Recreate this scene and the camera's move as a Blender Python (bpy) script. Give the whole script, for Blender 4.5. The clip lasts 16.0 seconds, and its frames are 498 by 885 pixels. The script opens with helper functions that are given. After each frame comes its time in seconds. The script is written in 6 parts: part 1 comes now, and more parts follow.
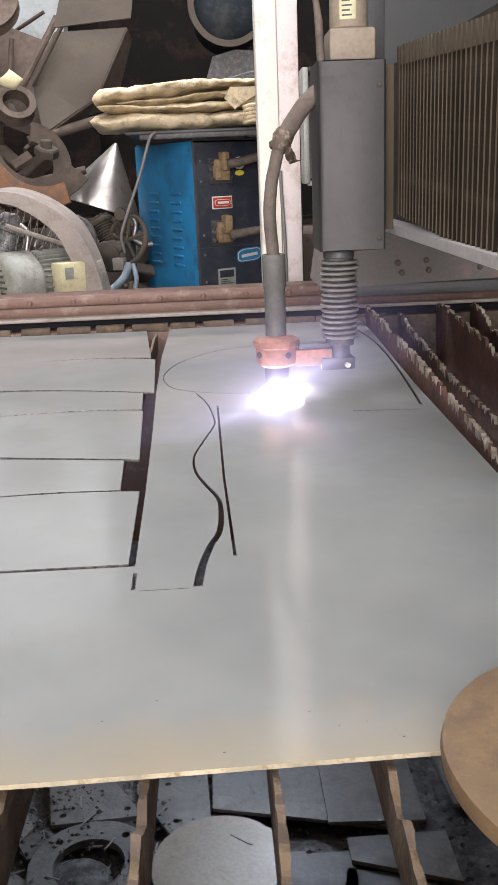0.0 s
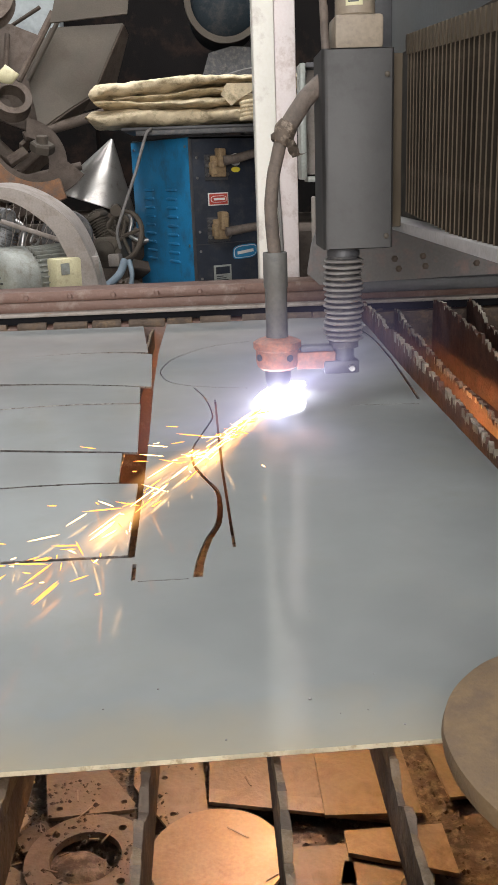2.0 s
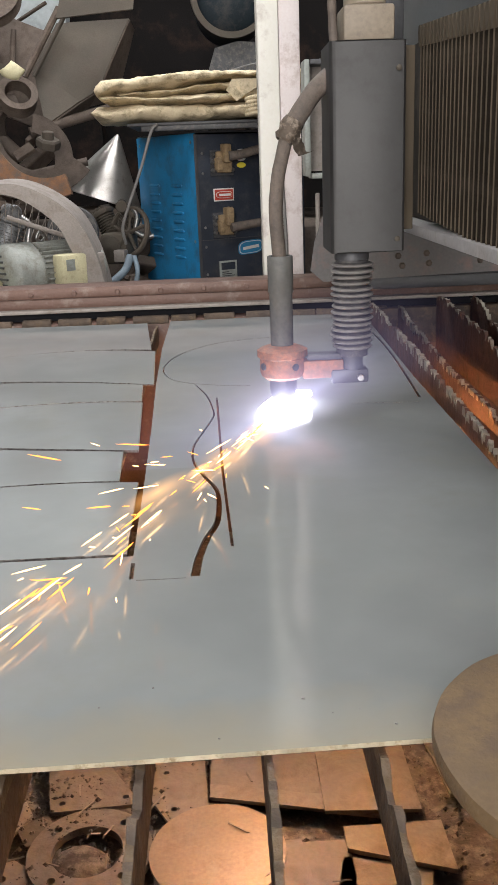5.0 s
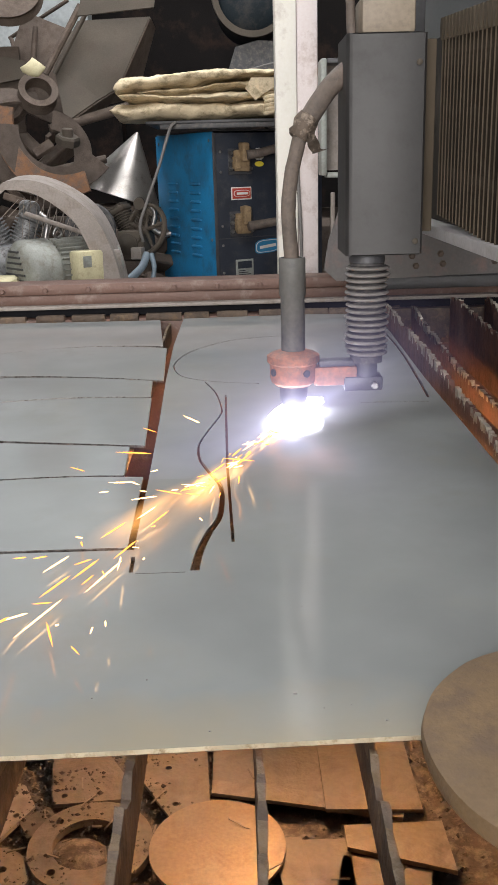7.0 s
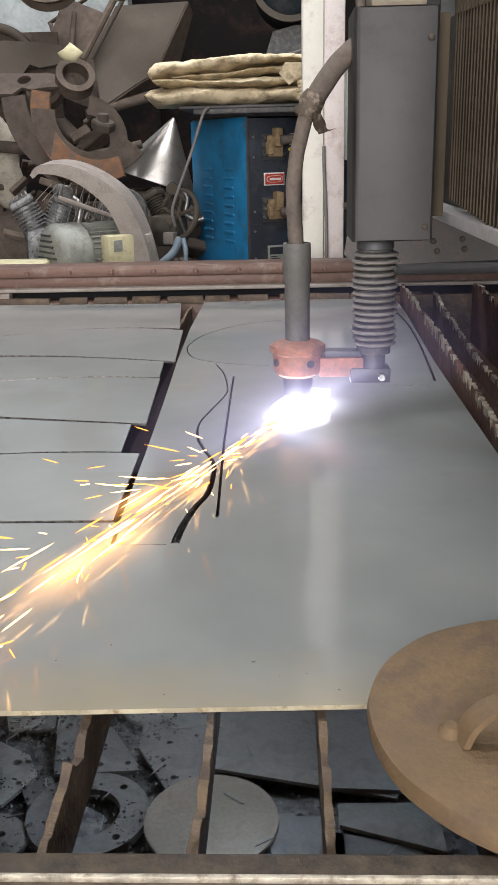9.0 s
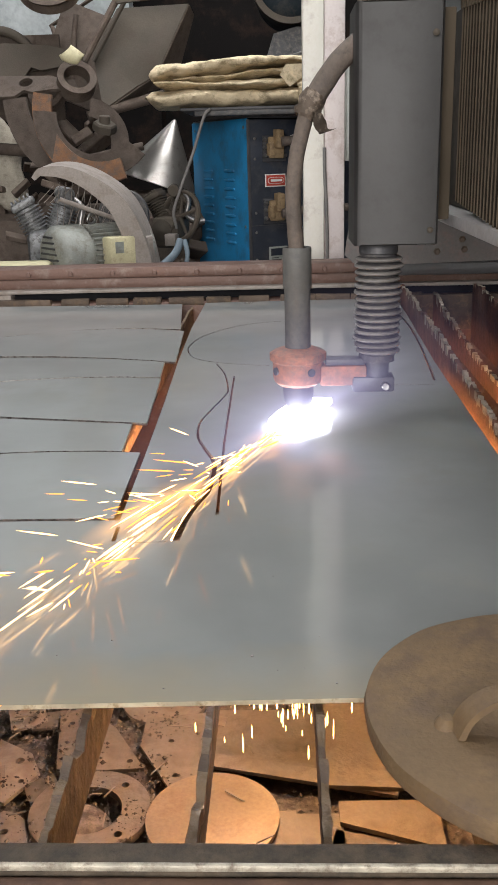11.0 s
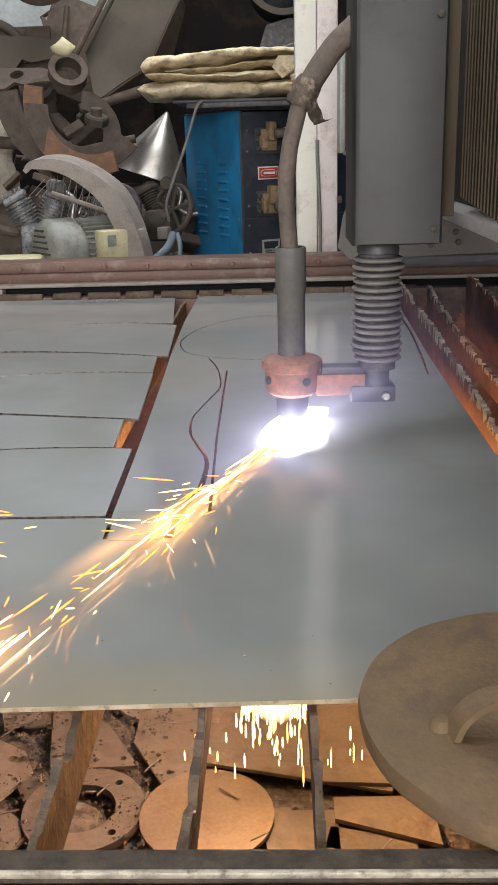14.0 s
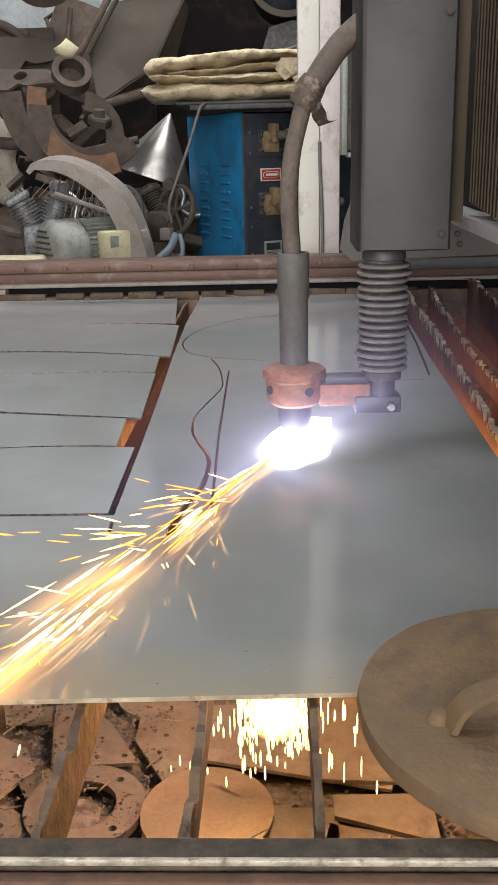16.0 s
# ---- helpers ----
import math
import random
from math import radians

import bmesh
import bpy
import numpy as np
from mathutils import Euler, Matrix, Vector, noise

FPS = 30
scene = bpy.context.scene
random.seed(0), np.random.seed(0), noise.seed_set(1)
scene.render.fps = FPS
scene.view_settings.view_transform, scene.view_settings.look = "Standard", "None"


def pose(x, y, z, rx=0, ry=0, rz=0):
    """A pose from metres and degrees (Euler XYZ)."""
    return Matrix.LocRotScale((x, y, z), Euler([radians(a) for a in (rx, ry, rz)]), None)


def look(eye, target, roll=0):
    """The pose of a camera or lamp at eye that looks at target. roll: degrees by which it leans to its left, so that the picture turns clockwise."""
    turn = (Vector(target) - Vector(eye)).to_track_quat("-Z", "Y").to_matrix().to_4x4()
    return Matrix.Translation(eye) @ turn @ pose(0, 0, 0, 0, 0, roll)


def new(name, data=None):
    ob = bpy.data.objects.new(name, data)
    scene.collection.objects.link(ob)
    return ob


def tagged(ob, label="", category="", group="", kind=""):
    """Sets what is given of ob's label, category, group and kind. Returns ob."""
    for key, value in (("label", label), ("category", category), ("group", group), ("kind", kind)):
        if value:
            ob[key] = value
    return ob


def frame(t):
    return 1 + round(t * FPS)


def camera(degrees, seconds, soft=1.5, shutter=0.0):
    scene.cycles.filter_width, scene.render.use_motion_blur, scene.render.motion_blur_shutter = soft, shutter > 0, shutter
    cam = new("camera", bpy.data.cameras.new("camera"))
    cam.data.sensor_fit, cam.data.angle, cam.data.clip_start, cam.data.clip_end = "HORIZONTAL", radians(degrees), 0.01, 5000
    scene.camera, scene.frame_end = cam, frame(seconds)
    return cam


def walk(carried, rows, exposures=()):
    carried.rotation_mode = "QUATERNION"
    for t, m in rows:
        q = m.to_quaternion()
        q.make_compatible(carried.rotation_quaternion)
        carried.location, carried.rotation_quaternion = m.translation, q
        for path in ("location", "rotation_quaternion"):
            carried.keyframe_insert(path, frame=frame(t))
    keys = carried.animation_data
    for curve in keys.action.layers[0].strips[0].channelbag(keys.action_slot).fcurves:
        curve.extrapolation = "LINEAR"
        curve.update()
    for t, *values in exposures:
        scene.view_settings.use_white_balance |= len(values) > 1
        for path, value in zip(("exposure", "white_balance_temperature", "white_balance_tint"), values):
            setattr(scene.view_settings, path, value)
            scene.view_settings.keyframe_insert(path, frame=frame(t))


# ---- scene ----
cam = camera(30.6, 16.0)
EXPOSURES = [(0.0, 0.68, 6600, 17), (0.5, 0.60, 6550, 13), (1.5, 0.34, 6500, 11), (4.0, 0.28, 6500, 11), (7.0, 0.26, 6500, 12), (9.0, 0.26, 6500, 12), (11.5, 0.03, 6500, 11), (16.0, 0.0, 6500, 11)]
PATH = [
    (0, (-0.042, -0.464, 1.055), (0.014, 1.451, 0.481), -2.4),
    (0.5, (-0.045, -0.464, 1.051), (0.013, 1.451, 0.478), -2.2),
    (1, (-0.046, -0.469, 1.052), (0.012, 1.445, 0.477), -2.2),
    (1.5, (-0.049, -0.474, 1.054), (0.017, 1.439, 0.477), -2.0),
    (2, (-0.047, -0.466, 1.05), (0.022, 1.447, 0.472), -2.1),
    (2.5, (-0.047, -0.465, 1.054), (0.024, 1.447, 0.47), -2.1),
    (3, (-0.046, -0.464, 1.056), (0.022, 1.446, 0.467), -2.1),
    (3.5, (-0.048, -0.463, 1.054), (0.017, 1.447, 0.464), -2.1),
    (4, (-0.043, -0.465, 1.055), (0.015, 1.445, 0.464), -2.2),
    (6.5, (-0.035, -0.474, 1.056), (-0.002, 1.437, 0.47), -1.8),
    (7, (-0.027, -0.473, 1.053), (-0.012, 1.438, 0.464), -1.6),
    (7.5, (-0.012, -0.473, 1.052), (-0.018, 1.436, 0.456), -1.3),
    (8, (0.004, -0.475, 1.049), (-0.03, 1.432, 0.447), -1.2),
    (8.5, (0.014, -0.481, 1.046), (-0.042, 1.424, 0.438), -1.1),
    (9, (0.02, -0.484, 1.045), (-0.056, 1.419, 0.434), -1.4),
    (11.5, (0.023, -0.492, 1.044), (-0.058, 1.412, 0.437), -1.6),
    (12, (0.024, -0.493, 1.044), (-0.053, 1.41, 0.435), -1.6),
    (12.5, (0.026, -0.491, 1.043), (-0.048, 1.411, 0.431), -1.7),
    (13, (0.026, -0.487, 1.043), (-0.044, 1.414, 0.426), -1.7),
    (13.5, (0.024, -0.482, 1.044), (-0.045, 1.418, 0.424), -1.7),
    (14, (0.024, -0.482, 1.044), (-0.045, 1.417, 0.422), -1.7),
    (14.5, (0.024, -0.485, 1.044), (-0.047, 1.414, 0.422), -1.6),
    (15, (0.023, -0.486, 1.044), (-0.049, 1.413, 0.422), -1.6),
    (15.5, (0.024, -0.487, 1.043), (-0.05, 1.413, 0.423), -1.6),
    (16, (0.024, -0.49, 1.044), (-0.048, 1.411, 0.425), -1.5),
]
walk(cam, [(t, look(eye, target, roll)) for t, eye, target, roll in PATH], EXPOSURES)

# ---- light ----
world = bpy.data.worlds.new("sky")
world.use_nodes = True
scene.world = world
sky = world.node_tree.nodes.new("ShaderNodeTexSky")
sky.sky_type, sky.sun_disc = "NISHITA", False
sky.sun_elevation, sky.sun_rotation = radians(48), radians(200)
world.node_tree.links.new(sky.outputs[0], world.node_tree.nodes["Background"].inputs[0])
world.node_tree.nodes["Background"].inputs[1].default_value = 0.08


def area_lamp(name, m, sx, sy, watts, colour):
    lamp = bpy.data.lights.new(name, "AREA")
    lamp.shape, lamp.size, lamp.size_y, lamp.energy, lamp.color = "RECTANGLE", sx, sy, watts, colour
    ob = new(name, lamp)
    ob.matrix_world = m
    return ob


# daylight of the roof lights and of the open shed front
area_lamp("roof_light_lamp", look((-0.3, 3.0, 3.95), (-0.3, 3.0, 0)), 3.0, 0.9, 88, (0.97, 0.985, 1.0))
area_lamp("roof_light_lamp", look((-0.3, 0.4, 3.95), (-0.3, 0.4, 0)), 3.0, 0.9, 38, (0.97, 0.985, 1.0))
area_lamp("shed_front_lamp", look((-0.6, -3.9, 1.9), (-0.4, 1.0, 0.9)), 3.6, 2.8, 250, (1.0, 0.97, 0.93))


# ---- materials ----
def material(name, base, rough=0.6, metal=0.0, vary=0.25, scale=12.0, second=None, amount=0.4, bump=0.15, fine=180.0,
             emit=None, strength=0.0, grit=0.22, wear_span=0.12, per_object=0.0, coat=0.0, seed=0.0):
    """A procedural surface: two scales of tone, stains of a second colour, fine relief."""
    mat = bpy.data.materials.new(name)
    mat.use_nodes = True
    nt = mat.node_tree
    nodes, links = nt.nodes, nt.links
    bsdf = nodes["Principled BSDF"]
    tex = nodes.new("ShaderNodeTexCoord")
    where = nodes.new("ShaderNodeMapping")
    where.inputs["Location"].default_value = (seed, seed * 0.7, seed * 1.3)
    links.new(tex.outputs["Object"], where.inputs[0])
    big = nodes.new("ShaderNodeTexNoise")
    big.inputs["Scale"].default_value, big.inputs["Detail"].default_value = scale, 6
    small = nodes.new("ShaderNodeTexNoise")
    small.inputs["Scale"].default_value, small.inputs["Detail"].default_value = fine, 4
    for n in (big, small):
        links.new(where.outputs[0], n.inputs["Vector"])
    ramp = nodes.new("ShaderNodeValToRGB")
    dark = [c * (1 - vary) for c in base]
    ramp.color_ramp.elements[0].position, ramp.color_ramp.elements[0].color = 0.3, (*dark, 1)
    ramp.color_ramp.elements[1].position, ramp.color_ramp.elements[1].color = 0.7, (*[min(1, c * (1 + vary * 0.6)) for c in base], 1)
    links.new(big.outputs["Fac"], ramp.inputs[0])
    colour = ramp.outputs[0]
    if second:
        spot = nodes.new("ShaderNodeTexNoise")
        spot.inputs["Scale"].default_value, spot.inputs["Detail"].default_value, spot.inputs["Roughness"].default_value = scale * 2.3, 8, 0.7
        links.new(where.outputs[0], spot.inputs["Vector"])
        mask = nodes.new("ShaderNodeMapRange")
        mask.inputs["From Min"].default_value, mask.inputs["From Max"].default_value = 0.62 - amount * 0.35, 0.75 - amount * 0.2
        links.new(spot.outputs["Fac"], mask.inputs[0])
        mix = nodes.new("ShaderNodeMix")
        mix.data_type = "RGBA"
        links.new(mask.outputs[0], mix.inputs[0])
        links.new(colour, mix.inputs[6])
        mix.inputs[7].default_value = (*second, 1)
        colour = mix.outputs[2]
    grain = nodes.new("ShaderNodeMix")
    grain.data_type, grain.blend_type = "RGBA", "OVERLAY"
    grain.inputs[0].default_value = grit
    links.new(colour, grain.inputs[6])
    links.new(small.outputs["Fac"], grain.inputs[7])
    colour = grain.outputs[2]
    if per_object:
        info = nodes.new("ShaderNodeObjectInfo")
        span = nodes.new("ShaderNodeMapRange")
        span.inputs["To Min"].default_value, span.inputs["To Max"].default_value = 1 - per_object, 1 + per_object
        links.new(info.outputs["Random"], span.inputs[0])
        tone = nodes.new("ShaderNodeHueSaturation")
        links.new(span.outputs[0], tone.inputs["Value"])
        links.new(colour, tone.inputs["Color"])
        colour = tone.outputs[0]
    links.new(colour, bsdf.inputs["Base Color"])
    wear = nodes.new("ShaderNodeMapRange")
    wear.inputs["To Min"].default_value, wear.inputs["To Max"].default_value = max(0.03, rough - wear_span), min(1, rough + wear_span)
    links.new(big.outputs["Fac"], wear.inputs[0])
    links.new(wear.outputs[0], bsdf.inputs["Roughness"])
    bsdf.inputs["Metallic"].default_value = metal
    bsdf.inputs["Coat Weight"].default_value = coat
    relief = nodes.new("ShaderNodeBump")
    relief.inputs["Strength"].default_value, relief.inputs["Distance"].default_value = bump, 0.004
    links.new(small.outputs["Fac"], relief.inputs["Height"])
    if bump:
        links.new(relief.outputs[0], bsdf.inputs["Normal"])
    if emit:
        bsdf.inputs["Emission Color"].default_value = (*emit, 1)
        bsdf.inputs["Emission Strength"].default_value = strength
    return mat


def glare_halo(name, middle, shapes):
    """Painted glare, densest in its middle and fading outwards: adds its light to what lies behind it."""
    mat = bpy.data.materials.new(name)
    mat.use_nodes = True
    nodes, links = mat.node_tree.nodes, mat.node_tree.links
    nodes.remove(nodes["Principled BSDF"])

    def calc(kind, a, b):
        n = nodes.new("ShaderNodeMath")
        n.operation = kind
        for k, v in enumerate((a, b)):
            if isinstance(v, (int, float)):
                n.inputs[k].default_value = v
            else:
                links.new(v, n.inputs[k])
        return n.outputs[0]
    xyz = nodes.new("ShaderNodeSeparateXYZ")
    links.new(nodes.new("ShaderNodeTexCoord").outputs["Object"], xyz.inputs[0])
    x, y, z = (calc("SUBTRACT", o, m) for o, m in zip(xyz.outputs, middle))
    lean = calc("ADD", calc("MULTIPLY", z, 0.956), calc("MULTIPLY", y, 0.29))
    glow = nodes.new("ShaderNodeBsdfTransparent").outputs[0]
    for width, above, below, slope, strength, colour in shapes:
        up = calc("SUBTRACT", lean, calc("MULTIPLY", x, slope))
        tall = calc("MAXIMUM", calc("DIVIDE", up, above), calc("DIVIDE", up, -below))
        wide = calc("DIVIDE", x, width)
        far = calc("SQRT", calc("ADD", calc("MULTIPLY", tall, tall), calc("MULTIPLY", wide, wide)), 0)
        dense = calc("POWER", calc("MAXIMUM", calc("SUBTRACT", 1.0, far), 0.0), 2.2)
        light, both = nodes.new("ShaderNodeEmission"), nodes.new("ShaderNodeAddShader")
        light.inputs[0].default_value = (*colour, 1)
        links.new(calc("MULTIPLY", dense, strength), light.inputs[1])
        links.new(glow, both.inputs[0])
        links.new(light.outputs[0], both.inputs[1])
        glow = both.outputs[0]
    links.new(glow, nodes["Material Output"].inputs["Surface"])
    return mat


def glowing(name, colour, strength):
    mat = bpy.data.materials.new(name)
    mat.use_nodes = True
    nodes, links = mat.node_tree.nodes, mat.node_tree.links
    nodes.remove(nodes["Principled BSDF"])
    light = nodes.new("ShaderNodeEmission")
    light.inputs[0].default_value, light.inputs[1].default_value = (*colour, 1), strength
    links.new(light.outputs[0], nodes["Material Output"].inputs["Surface"])
    return mat


SHEET = material("rolled_sheet_steel", (0.335, 0.347, 0.340), 0.11, 0.22, 0.17, 3.2, (0.325, 0.33, 0.31), 0.3, 0.0, 14, grit=0.10, wear_span=0.10)
SHEET.node_tree.nodes["Principled BSDF"].inputs["Specular IOR Level"].default_value = 0.25
CUT_EDGE = material("burnt_cut_edge", (0.30, 0.28, 0.27), 0.34, 0.8, 0.4, 60, (0.10, 0.08, 0.07), 0.45, 0.3)
PALE_EDGE = material("pale_sheet_edge", (0.55, 0.48, 0.34), 0.5, 0.3, 0.3, 50, (0.3, 0.22, 0.12), 0.3, 0.2)
RUST = material("rusted_plate", (0.20, 0.115, 0.075), 0.8, 0.15, 0.35, 14, (0.10, 0.06, 0.05), 0.45, 0.35, 140, per_object=0.3)
RAIL = material("red_brown_rail_paint", (0.138, 0.076, 0.057), 0.5, 0.2, 0.22, 9, (0.23, 0.17, 0.14), 0.25, 0.2)
RIM = material("worn_greasy_steel_rim", (0.095, 0.07, 0.046), 0.7, 0.1, 0.4, 22, (0.035, 0.027, 0.02), 0.55, 0.5, 150)
# near-black fill that paints the shade inside the rail slot
SLOT_SHADE = material("slot_shade_black", (0.012, 0.012, 0.014), 0.9, 0.0, 0.3, 30, None, 0, 0.1)
RIM_HIGHLIGHT = material("painted_rim_highlight", (0.50, 0.45, 0.36), 0.45, 0.3, 0.35, 60, (0.2, 0.16, 0.12), 0.4, 0.4)
SLAG_PALE = material("pale_grey_slag_crust", (0.36, 0.32, 0.26), 0.6, 0.2, 0.4, 40, (0.20, 0.15, 0.11), 0.3, 0.7, 140)
SLAG_TOP = material("brown_slag_crust", (0.17, 0.118, 0.07), 0.6, 0.3, 0.4, 40, (0.20, 0.15, 0.11), 0.4, 0.7, 140)
SLAT = material("slagged_slat_steel", (0.12, 0.088, 0.066), 0.75, 0.2, 0.45, 22, (0.19, 0.13, 0.08), 0.35, 0.6, 120, per_object=0.2)
SLAT_RED = material("brown_rusted_slat", (0.15, 0.078, 0.058), 0.75, 0.2, 0.4, 18, (0.085, 0.052, 0.042), 0.4, 0.5, 120, per_object=0.2)
BLANK = material("burnished_brown_steel", (0.30, 0.24, 0.165), 0.46, 0.3, 0.2, 9, (0.24, 0.18, 0.12), 0.35, 0.12, 200)
DIRT = material("slag_dust", (0.105, 0.092, 0.078), 0.95, 0.0, 0.45, 25, (0.22, 0.195, 0.165), 0.4, 0.9, 90)
SCRAP = material("scrap_plate", (0.232, 0.207, 0.168), 0.6, 0.2, 0.2, 9, (0.15, 0.12, 0.095), 0.35, 0.25, 160, per_object=0.3)
LID_RUST = material("rusty_lid", (0.215, 0.140, 0.072), 0.72, 0.15, 0.28, 16, (0.150, 0.100, 0.062), 0.45, 0.2, 320, grit=0.14)
GREY_BOX = material("satin_grey_enamel", (0.034, 0.0325, 0.032), 0.5, 0.0, 0.32, 14, (0.022, 0.020, 0.019), 0.35, 0.03, 240, grit=0.12, wear_span=0.14)
GREY_DARK = material("dark_grey_enamel", (0.07, 0.07, 0.075), 0.5, 0.2, 0.25, 14, None, 0, 0.1)
GREY_BLUE = material("blue_grey_machine_paint", (0.085, 0.097, 0.108), 0.5, 0.1, 0.12, 4, (0.075, 0.078, 0.08), 0.35, 0.05)
# pleat light and shade put into two browns: dark folds, paler crests
PLEAT = material("shaded_bellows_fabric", (0.020, 0.0155, 0.011), 0.8, 0.0, 0.3, 5, (0.05, 0.04, 0.03), 0.35, 0.0, 20, grit=0.05, per_object=0.25)
PLEAT_TOP = material("pale_bellows_brown", (0.098, 0.078, 0.056), 0.85, 0.0, 0.3, 6, None, 0, 0.0, 20, grit=0.05, per_object=0.15)
STRIP_WHITE = material("bare_aluminium_strip", (0.50, 0.48, 0.47), 0.4, 0.5, 0.12, 20, (0.4, 0.37, 0.34), 0.3, 0.05)
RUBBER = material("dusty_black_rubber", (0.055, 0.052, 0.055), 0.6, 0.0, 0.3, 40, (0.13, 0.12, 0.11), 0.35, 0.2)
# paler grey for the outer rims of the bellows ribs
RUBBER_EDGE = material("pale_rubber_edge", (0.20, 0.185, 0.175), 0.55, 0.0, 0.3, 50, None, 0, 0.2)
BARREL = material("grey_torch_sleeve", (0.115, 0.112, 0.105), 0.6, 0.0, 0.18, 25, (0.085, 0.085, 0.085), 0.3, 0.08)
ORANGE = material("scorched_orange_plastic", (0.36, 0.15, 0.085), 0.7, 0.0, 0.3, 45, (0.20, 0.12, 0.085), 0.55, 0.25)
HOSE = material("dusty_brown_hose", (0.145, 0.115, 0.095), 0.75, 0.0, 0.3, 30, (0.09, 0.075, 0.065), 0.4, 0.3)
TAPE = material("torn_brown_tape", (0.10, 0.075, 0.055), 0.7, 0.0, 0.4, 60, (0.30, 0.24, 0.19), 0.3, 0.5)
CAP = material("beige_motor_cap", (0.30, 0.245, 0.185), 0.6, 0.0, 0.15, 20, (0.20, 0.165, 0.13), 0.3, 0.08)
STEEL = material("dull_steel", (0.40, 0.39, 0.38), 0.38, 0.9, 0.2, 30, (0.22, 0.18, 0.15), 0.3, 0.1)
STAINLESS = material("brushed_stainless", (0.55, 0.52, 0.48), 0.34, 0.85, 0.12, 8, (0.35, 0.30, 0.26), 0.25, 0.04)
WHITE_POST = material("whitewashed_post", (0.86, 0.83, 0.75), 0.7, 0.0, 0.07, 6, (0.62, 0.56, 0.50), 0.25, 0.1)
POST_PINK = material("faded_pink_white_paint", (0.80, 0.72, 0.70), 0.7, 0.0, 0.08, 9, (0.58, 0.48, 0.44), 0.3, 0.1)
BLUE = material("blue_enamel", (0.02, 0.24, 0.50), 0.45, 0.0, 0.18, 5, (0.03, 0.14, 0.27), 0.4, 0.05)
NAVY = material("navy_front_panel", (0.022, 0.028, 0.042), 0.5, 0.0, 0.25, 8, (0.05, 0.05, 0.055), 0.35, 0.06)
BAKELITE = material("dusty_tan_bakelite", (0.30, 0.21, 0.115), 0.7, 0.0, 0.3, 30, (0.18, 0.12, 0.07), 0.4, 0.3)
CLOTH = material("stained_canvas", (0.70, 0.58, 0.39), 0.95, 0.0, 0.25, 10, (0.30, 0.235, 0.14), 0.40, 0.5, 260)
SACK = material("pale_sacking", (0.42, 0.38, 0.31), 0.95, 0.0, 0.2, 9, (0.25, 0.22, 0.18), 0.4, 0.5)
MOTOR_GREY = material("grey_green_motor_paint", (0.30, 0.31, 0.28), 0.6, 0.1, 0.2, 18, (0.20, 0.18, 0.15), 0.4, 0.15)
CREAM = material("cream_paint", (0.62, 0.57, 0.36), 0.6, 0.0, 0.12, 18, (0.45, 0.38, 0.24), 0.3, 0.1)
GUARD = material("dusty_grey_guard", (0.33, 0.29, 0.26), 0.75, 0.1, 0.15, 10, (0.24, 0.20, 0.17), 0.4, 0.15)
JUNK = material("dusty_brown_steel", (0.125, 0.096, 0.076), 0.85, 0.1, 0.3, 9, (0.075, 0.052, 0.040), 0.45, 0.3, per_object=0.25)
JUNK_GREY = material("dusty_grey_brown_steel", (0.088, 0.073, 0.056), 0.8, 0.15, 0.25, 6, (0.085, 0.066, 0.052), 0.4, 0.2, per_object=0.15)
JUNK_ORANGE = material("orange_rust", (0.24, 0.115, 0.055), 0.85, 0.0, 0.35, 12, (0.12, 0.085, 0.065), 0.62, 0.4)
TANK = material("dark_blue_grey_paint", (0.018, 0.025, 0.031), 0.5, 0.0, 0.2, 6, (0.05, 0.05, 0.05), 0.35, 0.1)
COMP = material("grey_aluminium_casting", (0.27, 0.275, 0.28), 0.5, 0.4, 0.3, 25, (0.09, 0.085, 0.08), 0.45, 0.2)
IRON = material("oily_cast_iron", (0.085, 0.085, 0.088), 0.55, 0.3, 0.3, 25, (0.17, 0.155, 0.14), 0.4, 0.3, per_object=0.2)
CONCRETE = material("grey_concrete", (0.22, 0.21, 0.20), 0.9, 0.0, 0.25, 3, (0.14, 0.13, 0.12), 0.4, 0.4, 60)
PLASTER = material("stained_blue_grey_plaster", (0.42, 0.45, 0.45), 0.9, 0.0, 0.25, 2.2, (0.25, 0.27, 0.27), 0.45, 0.3, 50)
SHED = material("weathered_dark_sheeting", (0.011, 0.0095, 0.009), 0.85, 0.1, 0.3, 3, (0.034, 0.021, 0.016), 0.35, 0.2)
for dull in (SHED, TANK, SLOT_SHADE, PLEAT, PLEAT_TOP):
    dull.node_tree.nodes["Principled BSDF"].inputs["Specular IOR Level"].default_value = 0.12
ROOF_LIGHT = material("translucent_roof_panel", (0.8, 0.82, 0.82), 0.5, 0.0, 0.05, 5, None, 0, 0.02, emit=(0.95, 0.98, 1.0), strength=1.1)
RED = material("red_enamel_plate", (0.45, 0.06, 0.04), 0.45, 0.0, 0.15, 40, None, 0, 0.05)
WHITE = material("white_print", (0.75, 0.74, 0.70), 0.5, 0.0, 0.08, 40, None, 0, 0.03)
LOGO_BLUE = material("blue_print", (0.03, 0.22, 0.42), 0.45, 0.0, 0.1, 30, None, 0, 0.03)
YELLOW = material("yellow_print", (0.75, 0.62, 0.06), 0.5, 0.0, 0.1, 30, None, 0, 0.03)
PAPER = material("yellowed_label", (0.62, 0.58, 0.36), 0.6, 0.0, 0.1, 30, None, 0, 0.03)
